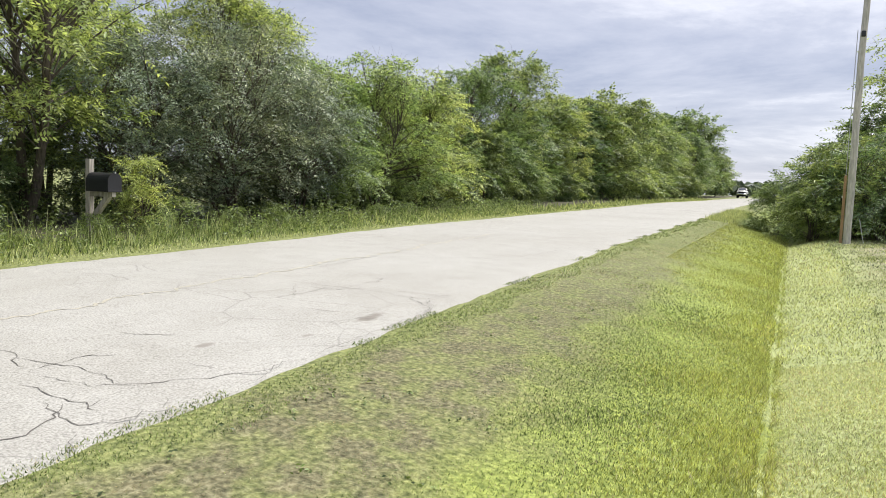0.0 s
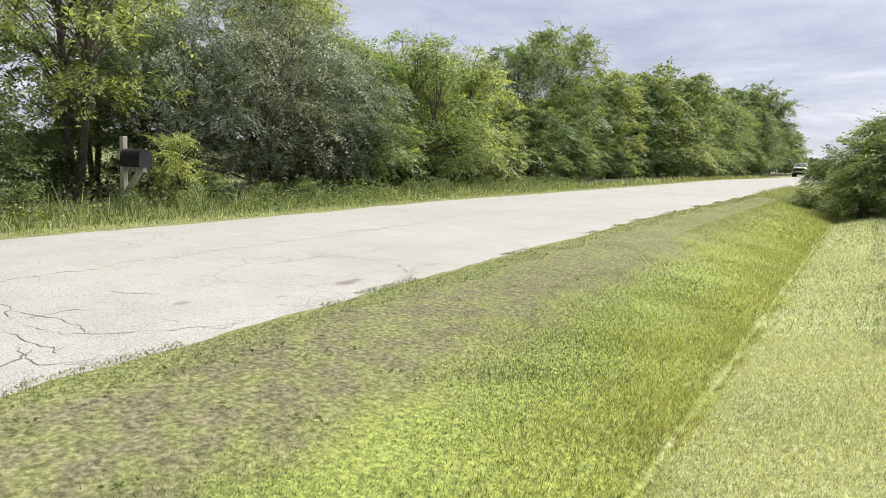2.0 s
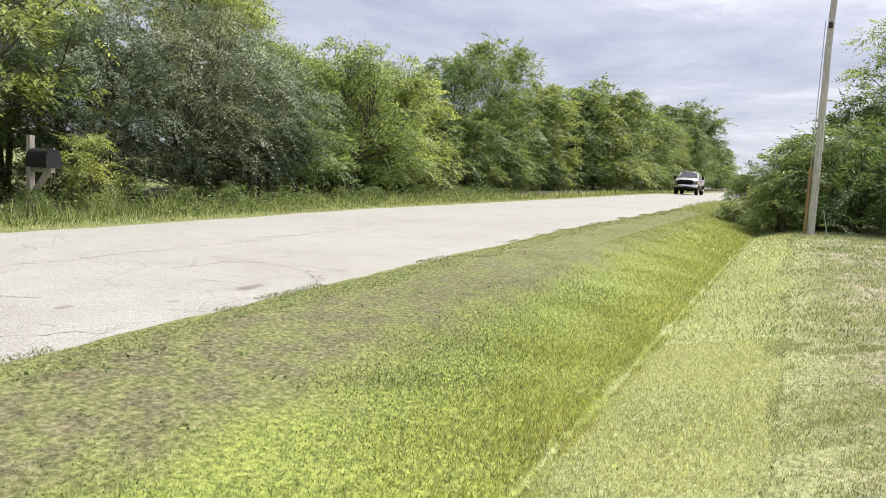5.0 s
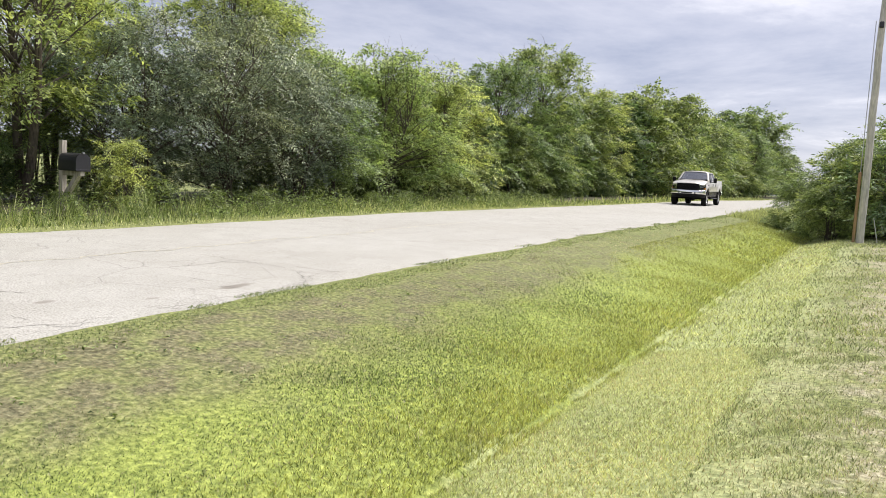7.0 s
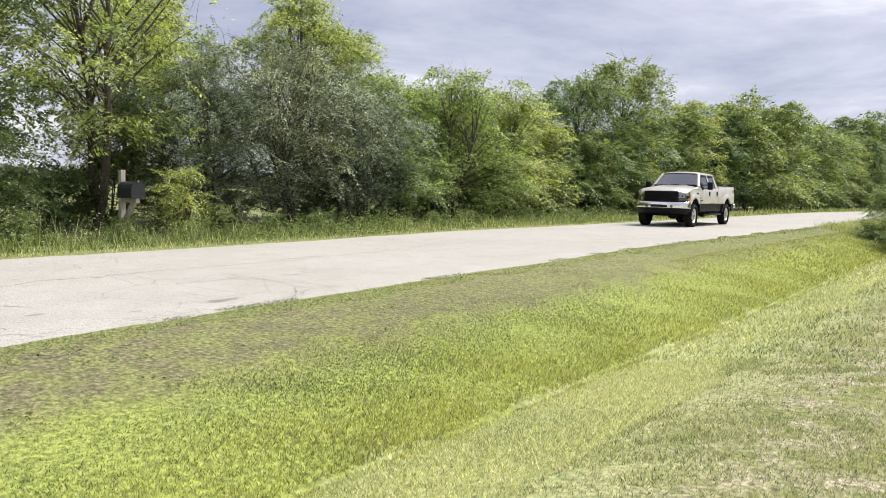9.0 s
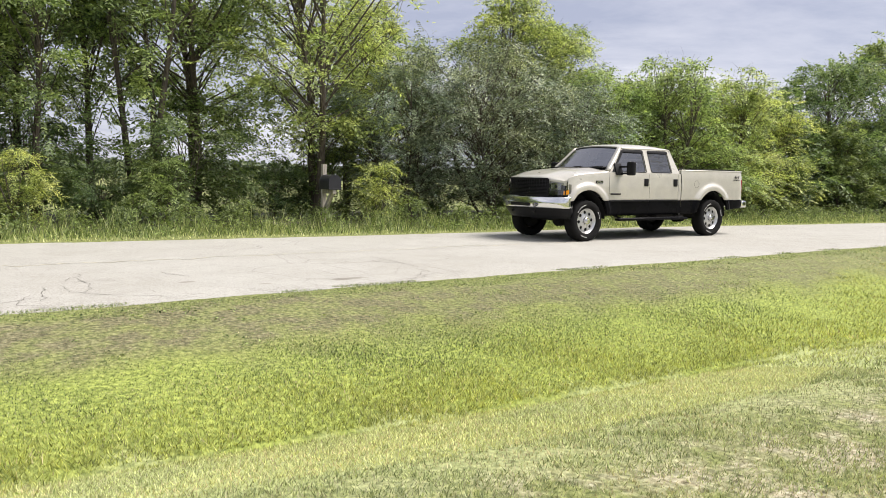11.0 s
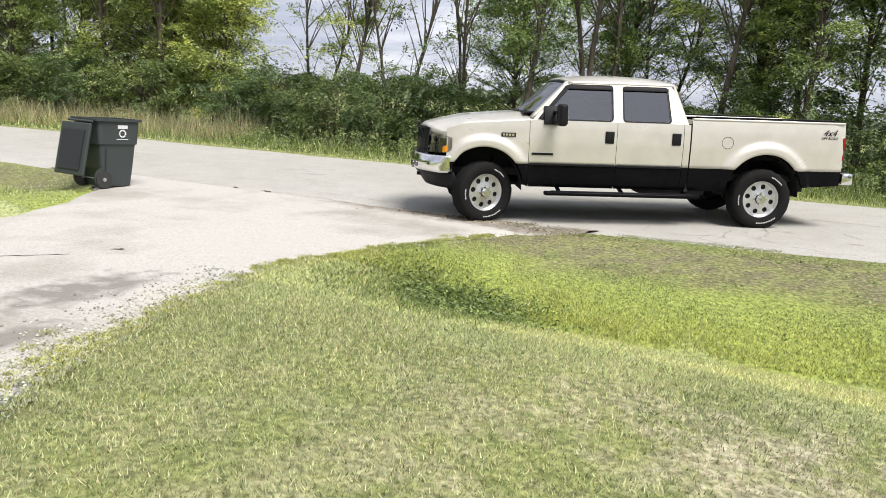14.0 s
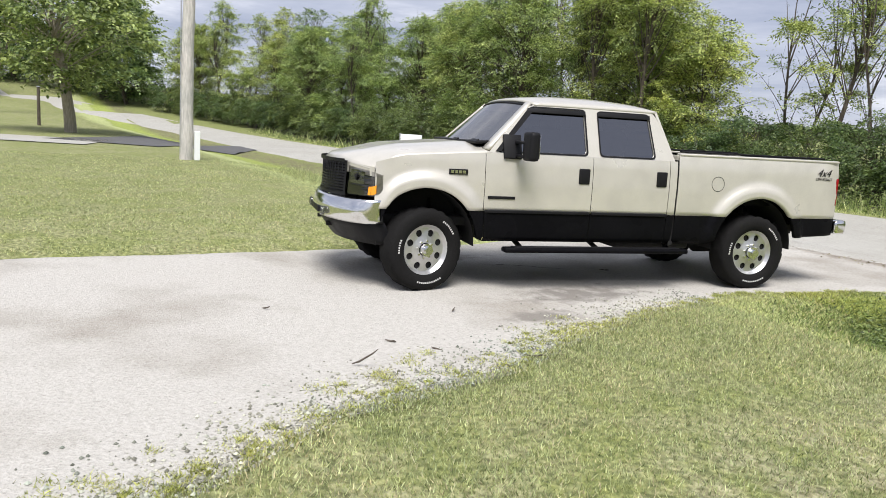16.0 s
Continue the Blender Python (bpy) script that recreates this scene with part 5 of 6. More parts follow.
def wheel_thing(parent, name, x, y):
    root = new(name)
    root.parent = parent
    root.location = (x, y, 0.42)
    s = 1 if y > 0 else -1
    prof = [(0.258, 0.105), (0.282, 0.128), (0.33, 0.142), (0.375, 0.138), (0.404, 0.125), (0.418, 0.105), (0.42, 0.05), (0.42, -0.05), (0.418, -0.105),
            (0.404, -0.125), (0.375, -0.138), (0.33, -0.142), (0.282, -0.128), (0.258, -0.105)]
    bm = bmesh.new()
    n = 72
    rings = []
    for k in range(n):
        w = 2 * math.pi * k / n
        ring = []
        for j, (r, d) in enumerate(prof):
            lug = 0.0 if not 4 <= j <= 9 else (0.008 if (k + (j % 2) * 2) % 4 < 2 else -0.006)
            ring.append(bm.verts.new(((r + lug) * math.cos(w), d * s, (r + lug) * math.sin(w))))
        rings.append(ring)
    for k in range(n):
        a, b = rings[k], rings[(k + 1) % n]
        for j in range(len(prof) - 1):
            bm.faces.new((a[j], a[j + 1], b[j + 1], b[j]))
    bmesh.ops.recalc_face_normals(bm, faces=bm.faces)
    tyre = part("tyre", bm, M_RUBBER, root, "black off-road tyre with raised white letters", True)
    # raised white lettering, drawn as plain bars
    for start, count in ((18, 8), (138, 12), (255, 6)):
        for k in range(count):
            w0 = radians(start + k * 4.2)
            bm = bmesh.new()
            for dw, r in ((0, 0.328), (radians(2.5), 0.328), (radians(2.5), 0.345), (0, 0.345)):
                bm.verts.new((r * math.cos(w0 + dw), 0.1445 * s, r * math.sin(w0 + dw)))
            bm.faces.new(bm.verts)
            solid(bm, 0.003)
            part("letter_bar", bm, M_WHITE, tyre)
    # alloy rim: lip, dished face with eight holes, barrel, hub
    outer = [(0.252 * math.cos(2 * math.pi * k / 48), 0.252 * math.sin(2 * math.pi * k / 48)) for k in range(48)]
    inner = [(0.065 * math.cos(2 * math.pi * k / 24), 0.065 * math.sin(2 * math.pi * k / 24)) for k in range(24)]
    holes = [inner]
    for h in range(8):
        w = 2 * math.pi * h / 8 + 0.2
        cx, cz = 0.168 * math.cos(w), 0.168 * math.sin(w)
        holes.append([(cx + 0.034 * math.cos(2 * math.pi * k / 14), cz + 0.034 * math.sin(2 * math.pi * k / 14)) for k in range(14)])

    def dish(p):
        r = math.hypot(*p)
        return (p[0], s * float(np.interp(r, [0.06, 0.11, 0.21, 0.235, 0.252], [0.085, 0.068, 0.060, 0.085, 0.112])), p[1])
    ring2 = [(0.215 * math.cos(2 * math.pi * k / 48), 0.215 * math.sin(2 * math.pi * k / 48)) for k in range(48)]
    bm = fill([dish(p) for p in ring2], [[dish(p) for p in lp] for lp in holes])
    ro, ri = [bm.verts.new(dish(p)) for p in outer], [bm.verts.new(dish(p)) for p in ring2]
    lip = [bm.verts.new((p[0] * 1.01, s * 0.09, p[1] * 1.01)) for p in outer]
    for k in range(48):
        bm.faces.new((ro[k], ro[k - 1], ri[k - 1], ri[k]))
        bm.faces.new((lip[k], lip[k - 1], ro[k - 1], ro[k]))
    bmesh.ops.remove_doubles(bm, verts=bm.verts, dist=0.0005)
    bmesh.ops.scale(bm, vec=(1.06, 1, 1.06), verts=bm.verts)
    rim = part("rim", solid(bm, 0.012), M_ALLOY, root, "polished alloy rim with eight round holes", False)
    part("hub", add_cyl(cyl(0.066, 0.058, 0.07, pose(0, s * 0.095, 0, 90), 20), 0.042, 0.036, 0.05, pose(0, s * 0.148, 0, 90), 16), M_CHROME, rim)
    part("brake_drum", cyl(0.225, 0.225, 0.10, pose(0, -s * 0.01, 0, 90), 28), M_DARK, root)
    for k in range(8):
        w = 2 * math.pi * k / 8
        part("wheel_nut", cyl(0.012, 0.010, 0.03, pose(0.088 * math.cos(w), s * 0.082, 0.088 * math.sin(w), 90), 6), M_CHROME, rim)
    return root


def build_truck():
    root = new("pickup_truck")
    P = lambda name, bm, mat, label="", smooth=True, parent=None: part(name, bm, mat, parent or root, label, smooth)
    tone = lambda x: TONE
    sill = lambda x: float(np.interp(x, [-3.2, -2.5, -1.4, -1.3, 1.35, 1.45, 2.5, 2.9], [0.64, 0.60, 0.54, 0.515, 0.515, 0.55, 0.60, 0.66]))
    for s in (1, -1):
        side = "left" if s > 0 else "right"
        for nm, x0, x1 in (("fender", 1.372, 2.575), ("bedside", -3.12, -0.905)):
            P(nm, skin(x0, x1, tone, shoulder, s), M_PAINT)
            xc = AXLE if nm == "fender" else -AXLE
            P("lower_" + nm, skin(x0, xc - 0.39, sill, tone, s, 0.02, rows=6), M_BLACKPAINT)
            P("lower_" + nm, skin(xc + 0.39, x1 if nm != "fender" else 2.50, sill, tone, s, 0.02, rows=6), M_BLACKPAINT)
        for nm, x0, x1 in (("front_door", 0.152, 1.366), ("rear_door", -0.79, 0.146)):
            door = P(nm, skin(x0, x1, tone, lambda x: 1.43, s, 0.06), M_PAINT)
            P("lower_panel", skin(x0, x1, sill, lambda x: TONE - 0.004, s, 0.06, 6), M_BLACKPAINT, parent=door)
            hx = x0 + 0.10
            P("door_handle", box((0.125, 0.03, 0.165), pose(hx, s * (side_y(hx, 1.22) + 0.002), 1.225), 0.012), M_TRIM, parent=door)
            P("moulding", box((x1 - x0 - 0.02, 0.014, 0.03), pose((x0 + x1) / 2, s * (side_y(0, 0.90) + 0.004), TONE - 0.004), 0.005), M_TRIM, parent=door)
        P("cab_corner", skin(-0.885, -0.796, tone, lambda x: 1.43, s, 0.03, 12), M_PAINT)
        P("lower_cab_corner", skin(-0.885, -0.796, sill, lambda x: TONE - 0.004, s, 0.03, 6), M_BLACKPAINT)
        # added black strip that stands in for the shade between cab and bed
        P("body_gap", box((0.05, 0.05, 0.95), pose(-0.895, s * 0.91, 0.97)), M_DARK, smooth=False)
        # wheel wells
        for xc in (AXLE, -AXLE):
            P("wheel_well", grid(lambda u, v: (xc - math.cos(math.pi * u) * (ARCH_R - 0.004), s * (0.30 + v * 0.63), ARCH_Z - 0.05 + math.sin(math.pi * u) * (ARCH_R + 0.046)), 20, 2), M_DARK)
        # cab side above the belt, with its two window openings
        line = [(1.34, 1.43), (0.93, 1.875), (0.86, 1.925), (0.74, 1.965), (-0.50, 1.965), (-0.62, 1.935), (-0.68, 1.87), (-0.86, 1.43)]
        fw = rounded([(1.225, 1.455), (0.225, 1.455), (0.225, 1.915), (0.835, 1.915)], 0.05)
        rw = rounded([(0.055, 1.455), (-0.60, 1.455), (-0.555, 1.91), (0.055, 1.91)], 0.05)
        to3 = lambda lp, off=0.0: [(x, s * (glass_y(z) + off), z) for x, z in lp]
        P("cab_side", solid(fill(to3(line), [to3(fw), to3(rw)]), 0.035 * 1), M_PAINT, smooth=False)
        for lp, nm in ((fw, "front_side_window"), (rw, "rear_side_window")):
            c = np.mean(lp, 0)
            big = [(c[0] + (x - c[0]) * 1.02, c[1] + (z - c[1]) * 1.03) for x, z in lp]
            win = P(nm, outward(fill(to3(big, -0.012)), (0, s, 0)), M_WINDOW, "dark tinted side window", False)
            seal = fill(to3([(c[0] + (x - c[0]) * 1.05, c[1] + (z - c[1]) * 1.07) for x, z in lp], 0.006), [to3(lp, 0.006)])
            P("window_seal", seal, M_TRIM, smooth=False, parent=win)
            top = [p for p in lp if p[1] > 1.80]
            xs = sorted(p[0] for p in top)
            P("rain_visor", box((xs[-1] - xs[0] + 0.03, 0.012, 0.05), pose((xs[0] + xs[-1]) / 2, s * (glass_y(1.885) + 0.010), 1.887, s * 19), 0.005), M_TRIM, parent=win)
        # the visor runs on down the slanted pillar
        bm = fill(to3([(1.262, 1.452), (1.205, 1.452), (0.835, 1.865), (0.795, 1.912), (0.87, 1.912)], 0.016))
        P("pillar_visor", solid(bm, 0.006), M_TRIM, smooth=False)
        # mirror on two arms
        mir = P("mirror", box((0.11, 0.185, 0.29), pose(0.985, s * 1.20, 1.515, 0, 0, s * 6), 0.04, 3), M_TRIM, "black towing mirror")
        P("mirror_glass", box((0.006, 0.145, 0.235), pose(0.927, s * 1.197, 1.515, 0, 0, s * 6), 0.002, 1), M_CHROME, parent=mir)
        for dz in (-0.09, 0.05):
            P("mirror_arm", box((0.05, 0.27, 0.035), pose(1.03, s * 1.02, 1.50 + dz), 0.012), M_TRIM, parent=mir)
        P("mirror_base", box((0.20, 0.03, 0.26), pose(1.08, s * (glass_y(1.5) + 0.02), 1.50, s * 19), 0.012), M_TRIM, parent=mir)
        # running board
        brd = P("running_board", box((2.20, 0.13, 0.055), pose(0.03, s * 0.985, 0.435), 0.022), M_BLACKPAINT, "black tubular running board")
        P("step_pad", box((2.0, 0.085, 0.008), pose(0.03, s * 0.985, 0.465), 0.002, 1), M_TRIM, parent=brd)
        for bx in (1.0, 0.0, -1.0):
            P("bracket", box((0.05, 0.28, 0.03), pose(bx * 0.9, s * 0.80, 0.47, s * -14), 0.006), M_DARK, parent=brd)
        # lamps
        lamp = lambda u, v, out=0.0: (nose(0.625 + 0.27 * u) + 0.006 - 0.02 * v - 0.05 * max(0, u - 0.8) / 0.2 + out, s * (0.625 + 0.285 * u), 0.945 + v * (0.285 - 0.04 * u))
        hl = P("headlight", grid(lamp, 12, 4), M_LENS, "smoked headlight with amber corner")
        P("lens_side", grid(lambda u, v: (2.615 - 0.14 * u, s * (side_y(2.615 - 0.14 * u, 1.1) + 0.006 - 0.03 * (1 - u) ** 3), 0.945 + 0.04 * u + v * (0.245 - 0.07 * u)), 8, 3), M_LENS, parent=hl)
        P("reflector", grid(lambda u, v: lamp(0.10 + 0.62 * u, 0.42 + 0.50 * v, -0.004 - 0.002 * math.sin(math.pi * u)), 10, 4), M_CHROME, parent=hl)
        P("bulb_ring", cyl(0.035, 0.035, 0.012, pose(lamp(0.42, 0.66)[0] - 0.002, lamp(0.42, 0.66)[1], lamp(0.42, 0.66)[2], 0, 90, s * -25), 16), M_TRIM, parent=hl)
        P("lamp_housing", grid(lambda u, v: (nose(0.62 + 0.285 * u) - 0.010 - 0.02 * v, s * (0.62 + 0.285 * u), 0.94 + v * (0.295 - 0.04 * u)), 10, 3), M_TRIM, parent=hl)
        P("turn_signal", grid(lambda u, v: lamp(0.88 + 0.12 * u, 0.03 + 0.34 * v, 0.004), 6, 2), M_AMBER, parent=hl)
        P("turn_signal_side", grid(lambda u, v: (2.618 - 0.06 * u, s * (side_y(2.615 - 0.06 * u, 1.0) + 0.010 - 0.03 * (1 - u) ** 3), 0.955 + 0.02 * u + v * 0.085), 6, 2), M_AMBER, parent=hl)
        P("tail_light", box((0.06, 0.10, 0.34), pose(-3.10, s * 0.895, 1.15), 0.025, 3), M_RED, "red tail light", parent=root)
        # badges, drawn as plain bars; the 4x4 lettering on the bedside
        badge = P("badge", box((0.20, 0.012, 0.055), pose(1.66, s * (side_y(1.66, 1.22) + 0.006), 1.225), 0.004), M_TRIM)
        for k in range(4):
            P("badge_bar", box((0.032, 0.004, 0.03), pose(1.60 + k * 0.042, s * (side_y(1.66, 1.22) + 0.014), 1.225)), M_CHROME, parent=badge, smooth=False)
        P("name_bar", box((0.30, 0.008, 0.030), pose(1.18, s * (side_y(1.2, 0.97) + 0.006), 0.975), 0.003), M_TRIM)
        for txt, size, z in (("4x4", 0.125, 1.335), ("OFF ROAD", 0.048, 1.288)):
            cu = bpy.data.curves.new("decal", "FONT")
            cu.body, cu.size, cu.extrude, cu.shear, cu.align_x = txt, size, 0.0012, 0.3, "CENTER"
            tmp = bpy.data.objects.new("decal", cu)
            scene.collection.objects.link(tmp)
            dg = bpy.context.evaluated_depsgraph_get()
            me = bpy.data.meshes.new_from_object(tmp.evaluated_get(dg))
            bpy.data.objects.remove(tmp)
            me.materials.clear(); me.materials.append(M_TRIM)
            dec = new("decal", me)
            dec.parent = root
            dec.matrix_basis = pose(-2.87, s * (side_y(-2.87, z) + 0.004), z, 90 + (4 if s > 0 else 4), 0, 180 if s > 0 else 0)
        # frame rail, bed rail cap, mud behind the wheels
        P("frame_rail", box((5.3, 0.08, 0.16), pose(-0.2, s * 0.42, 0.56), 0.01), M_DARK)
        P("rail_cap", box((2.18, 0.085, 0.03), pose(-2.01, s * 0.90, 1.508), 0.012), M_PAINT)
        P("bed_inner_wall", box((2.16, 0.02, 0.52), pose(-2.01, s * 0.83, 1.24)), M_BLACKPAINT, smooth=False)
    # hood, nose and cowl
    P("hood", solid(grid(lambda u, v: (lambda x, y: (x - (2.94 - nose(y)) * min(1, max(0, (x - 2.3) / 0.6)), y, hood_z(x, y)))(1.30 + u * 1.63, (2 * v - 1) * (side_y(1.30 + u * 1.56, 1.40) - 0.003)), 26, 28), 0.02), M_PAINT, "cream hood")
    P("front_header", grid(lambda u, v: (nose((2 * u - 1) * 0.93) - 0.01, (2 * u - 1) * 0.92, 1.17 + 0.095 * v - 0.03 * abs(2 * u - 1) ** 3), 20, 2), M_PAINT)
    P("cowl", box((0.16, 1.62, 0.03), pose(1.36, 0, 1.532, 0, 4), 0.01), M_TRIM)
    gr = P("grille", grid(lambda u, v: (nose((2 * u - 1) * 0.62) + 0.02 - 0.02 * v, (2 * u - 1) * 0.63, 0.94 + 0.335 * v), 16, 4), M_TRIM, "black mesh grille")
    for k in range(11):
        P("grille_slat", solid(grid(lambda u, v: (nose((2 * u - 1) * 0.60) + 0.026 - 0.002 * k, (2 * u - 1) * 0.60, 0.962 + k * 0.029 + 0.012 * v), 14, 1), 0.012), M_BLACKPAINT, parent=gr)
    for k in range(18):
        P("grille_bar", box((0.012, 0.008, 0.32), pose(nose(-0.56 + k * 0.066) + 0.010, -0.56 + k * 0.066, 1.105), 0.003, 1), M_TRIM, parent=gr)
    for z, w, hgt in ((0.935, 1.30, 0.03), (1.275, 1.26, 0.035)):
        P("grille_frame", grid(lambda u, v: (nose((2 * u - 1) * w / 2) + 0.036, (2 * u - 1) * w / 2, z - hgt / 2 + hgt * v), 14, 1), M_TRIM, parent=gr)

    def bumper(u, v):
        y = (2 * u - 1)
        a = abs(y)
        px = 3.03 - 0.42 * a ** 2.5 - 0.16 * max(0, a - 0.80) / 0.20 * max(0.0, (a - 0.78) / 0.22)
        return (px + 0.035 * math.sin(math.pi * v) - 0.03 * v, math.copysign(min(a * 1.12, 1.0), y) if a > 0.001 else 0, 0.68 + 0.235 * v)
    bp = P("front_bumper", solid(grid(bumper, 40, 8), 0.02), M_CHROME, "chrome front bumper")
    P("bumper_top", grid(lambda u, v: (bumper(u, 1)[0] - 0.16 * v, bumper(u, 1)[1] * (1 - 0.06 * v), 0.915 + 0.004 * v), 30, 1), M_CHROME, parent=bp)
    P("valance", solid(grid(lambda u, v: (bumper(u, 0)[0] - 0.02 - 0.16 * (1 - v), bumper(u, 0)[1] * (0.93 + 0.05 * v), 0.46 + 0.225 * v), 30, 4), 0.02), M_TRIM, "black lower valance")
    for s in (1, -1):
        P("fog_lamp", cyl(0.045, 0.05, 0.04, pose(3.028, s * 0.46, 0.745, 0, 90), 16), M_LENS, parent=bp)
        P("tow_hook", box((0.14, 0.03, 0.05), pose(2.90, s * 0.36, 0.60), 0.012), M_DARK, parent=bp)
    P("bumper_slot", box((0.02, 0.62, 0.07), pose(3.042, 0, 0.745), 0.008), M_TRIM, parent=bp)
    # roof, windshield, rear wall of the cab
    P("roof", solid(grid(lambda u, v: (0.80 + 0.10 * (1 - (2 * v - 1) ** 2) - u * (1.475 + 0.10 * (1 - (2 * v - 1) ** 2)), (2 * v - 1) * 0.765,
                                      1.958 + 0.115 * (1 - abs(2 * v - 1) ** 3.2) * min(1, math.sin(math.pi * min(max(u * 0.96 + 0.02, 0.0), 1)) ** 0.30)), 28, 20), 0.03), M_PAINT, "cream roof")

    def shield(u, v, out=0.0):
        y = (2 * u - 1)
        base, top = 1.32 + 0.17 * (1 - y * y), 0.845 + 0.075 * (1 - y * y)
        wide = 0.90 + (0.725 - 0.90) * v
        return (base + (top - base) * v + out, y * wide, 1.475 + (1.945 - 1.475) * v + out * 0.9 + 0.04 * (1 - y * y) * v)
    ws = P("windshield", outward(grid(shield, 16, 8), (1, 0, 0.5)), M_WSHIELD, "slanted windshield")
    for u0, u1 in ((0.0, 0.035), (0.965, 1.0)):
        P("a_pillar", solid(grid(lambda u, v: shield(u0 - 0.012 + (u1 - u0 + 0.024) * u, -0.03 + 1.06 * v, 0.012), 1, 10), 0.03), M_PAINT, parent=ws)
    P("windshield_seal", solid(grid(lambda u, v: shield(u, 0.972 + 0.022 * v, 0.006), 16, 1), 0.012), M_TRIM, parent=ws)
    for y0 in (0.50, -0.12):
        P("wiper", box((0.03, 0.58, 0.018), pose(1.40 - 0.06 * abs(y0), y0, 1.545, 0, 40, -8), 0.005), M_TRIM, parent=ws)
    bw = rounded([(0.62, 1.50), (-0.62, 1.50), (-0.55, 1.86), (0.55, 1.86)], 0.05)
    back = lambda lp, off=0.0: [(-0.86 + 0.19 * (z - 1.43) / 0.53 - off, y, z) for y, z in lp]
    P("cab_back", solid(fill(back([(0.93, 1.43), (0.76, 1.955), (0.5, 1.985), (-0.5, 1.985), (-0.76, 1.955), (-0.93, 1.43), (-0.93, 0.6), (0.93, 0.6)]), [back(bw)]), 0.03), M_PAINT, smooth=False)
    P("rear_window", outward(fill(back([(y * 1.02, z) for y, z in bw], -0.01)), (-1, 0, 0)), M_WINDOW, smooth=False)
    # bed, tailgate, rear bumper
    P("bed_floor", box((2.2, 1.66, 0.04), pose(-2.01, 0, 0.98)), M_BLACKPAINT, smooth=False)
    P("bed_front_wall", box((0.05, 1.80, 0.56), pose(-0.93, 0, 1.22), 0.01), M_PAINT, smooth=False)
    tg = P("tailgate", box((0.07, 1.62, 0.56), pose(-3.10, 0, 1.22), 0.02), M_PAINT, "cream tailgate")
    P("tailgate_handle", box((0.02, 0.22, 0.09), pose(-3.14, 0, 1.36), 0.01), M_TRIM, parent=tg)
    P("tailgate_cap", box((0.075, 1.62, 0.025), pose(-3.10, 0, 1.508), 0.008), M_TRIM, parent=tg)
    P("lower_tail_panel", box((0.06, 1.80, 0.22), pose(-3.08, 0, 0.79), 0.01), M_BLACKPAINT)
    rb = P("rear_bumper", box((0.17, 1.94, 0.17), pose(-3.22, 0, 0.735), 0.045, 3), M_CHROME, "chrome rear step bumper")
    P("bumper_pad", box((0.15, 1.5, 0.02), pose(-3.22, 0, 0.824), 0.008), M_TRIM, parent=rb)
    P("plate_recess", box((0.01, 0.42, 0.13), pose(-3.308, 0, 0.735), 0.004), M_TRIM, parent=rb)
    hit = P("tow_hitch", box((0.34, 0.07, 0.07), pose(-3.16, 0, 0.56), 0.01), M_DARK)
    P("hitch_ball", cyl(0.03, 0.03, 0.08, pose(-3.30, 0, 0.62), 12), M_CHROME, parent=hit)
    P("bed_bar", box((2.0, 0.03, 0.02), pose(-2.0, 0.80, 1.54), 0.006), M_TRIM)
    P("bed_bar", box((2.0, 0.03, 0.02), pose(-2.0, -0.80, 1.54), 0.006), M_TRIM)
    # underbody, axles, exhaust, tank, interior
    P("floor_pan", box((5.2, 1.5, 0.10), pose(-0.15, 0, 0.70), 0.02), M_DARK, smooth=False)
    P("engine_block", box((1.2, 1.0, 0.55), pose(2.1, 0, 0.95), 0.05), M_DARK, smooth=False)
    for xc in (AXLE, -AXLE):
        ax = P("axle", cyl(0.05, 0.05, 1.55, pose(xc, 0, 0.42, 90), 14), M_DARK)
        P("differential", cyl(0.15, 0.15, 0.22, pose(xc, 0.18 if xc > 0 else 0, 0.42, 0, 90), 16), M_DARK, parent=ax)
        for s in (1, -1):
            P("shock_absorber", cyl(0.03, 0.03, 0.5, pose(xc - 0.16, s * 0.52, 0.66, 10 * s), 10), M_RUBBER, parent=ax)
            P("leaf_spring", box((1.1, 0.07, 0.06), pose(xc, s * 0.52, 0.52), 0.01), M_DARK, parent=ax)
    P("exhaust_pipe", cyl(0.04, 0.04, 2.6, pose(-1.6, -0.5, 0.52, 0, 90), 12), M_DARK)
    P("fuel_tank", box((0.95, 0.42, 0.26), pose(-0.75, 0.60, 0.56), 0.04), M_DARK)
    P("dashboard", box((0.42, 1.6, 0.30), pose(1.12, 0, 1.36), 0.06), M_TRIM)
    P("steering_wheel", add_cyl(bmesh.new(), 0.19, 0.19, 0.03, pose(0.82, 0.40, 1.40, 0, 62), 24), M_TRIM, smooth=False)
    for sx in (0.45, -0.45):
        for sy in (0.42, -0.42):
            seat = P("seat", box((0.52, 0.56, 0.22), pose(sx, sy, 1.06), 0.06, 3), M_SEAT)
            P("seat_back", box((0.18, 0.54, 0.62), pose(sx - 0.28, sy, 1.42, 0, -10), 0.06, 3), M_SEAT, parent=seat)
            P("head_rest", box((0.10, 0.28, 0.18), pose(sx - 0.36, sy, 1.78), 0.04, 3), M_SEAT, parent=seat)
    # fuel door on the left bedside
    ring = [(-1.42 + 0.085 * math.cos(2 * math.pi * k / 24), 1.20 + 0.085 * math.sin(2 * math.pi * k / 24)) for k in range(24)]
    inn = [(-1.42 + 0.079 * math.cos(2 * math.pi * k / 24), 1.20 + 0.079 * math.sin(2 * math.pi * k / 24)) for k in range(24)]
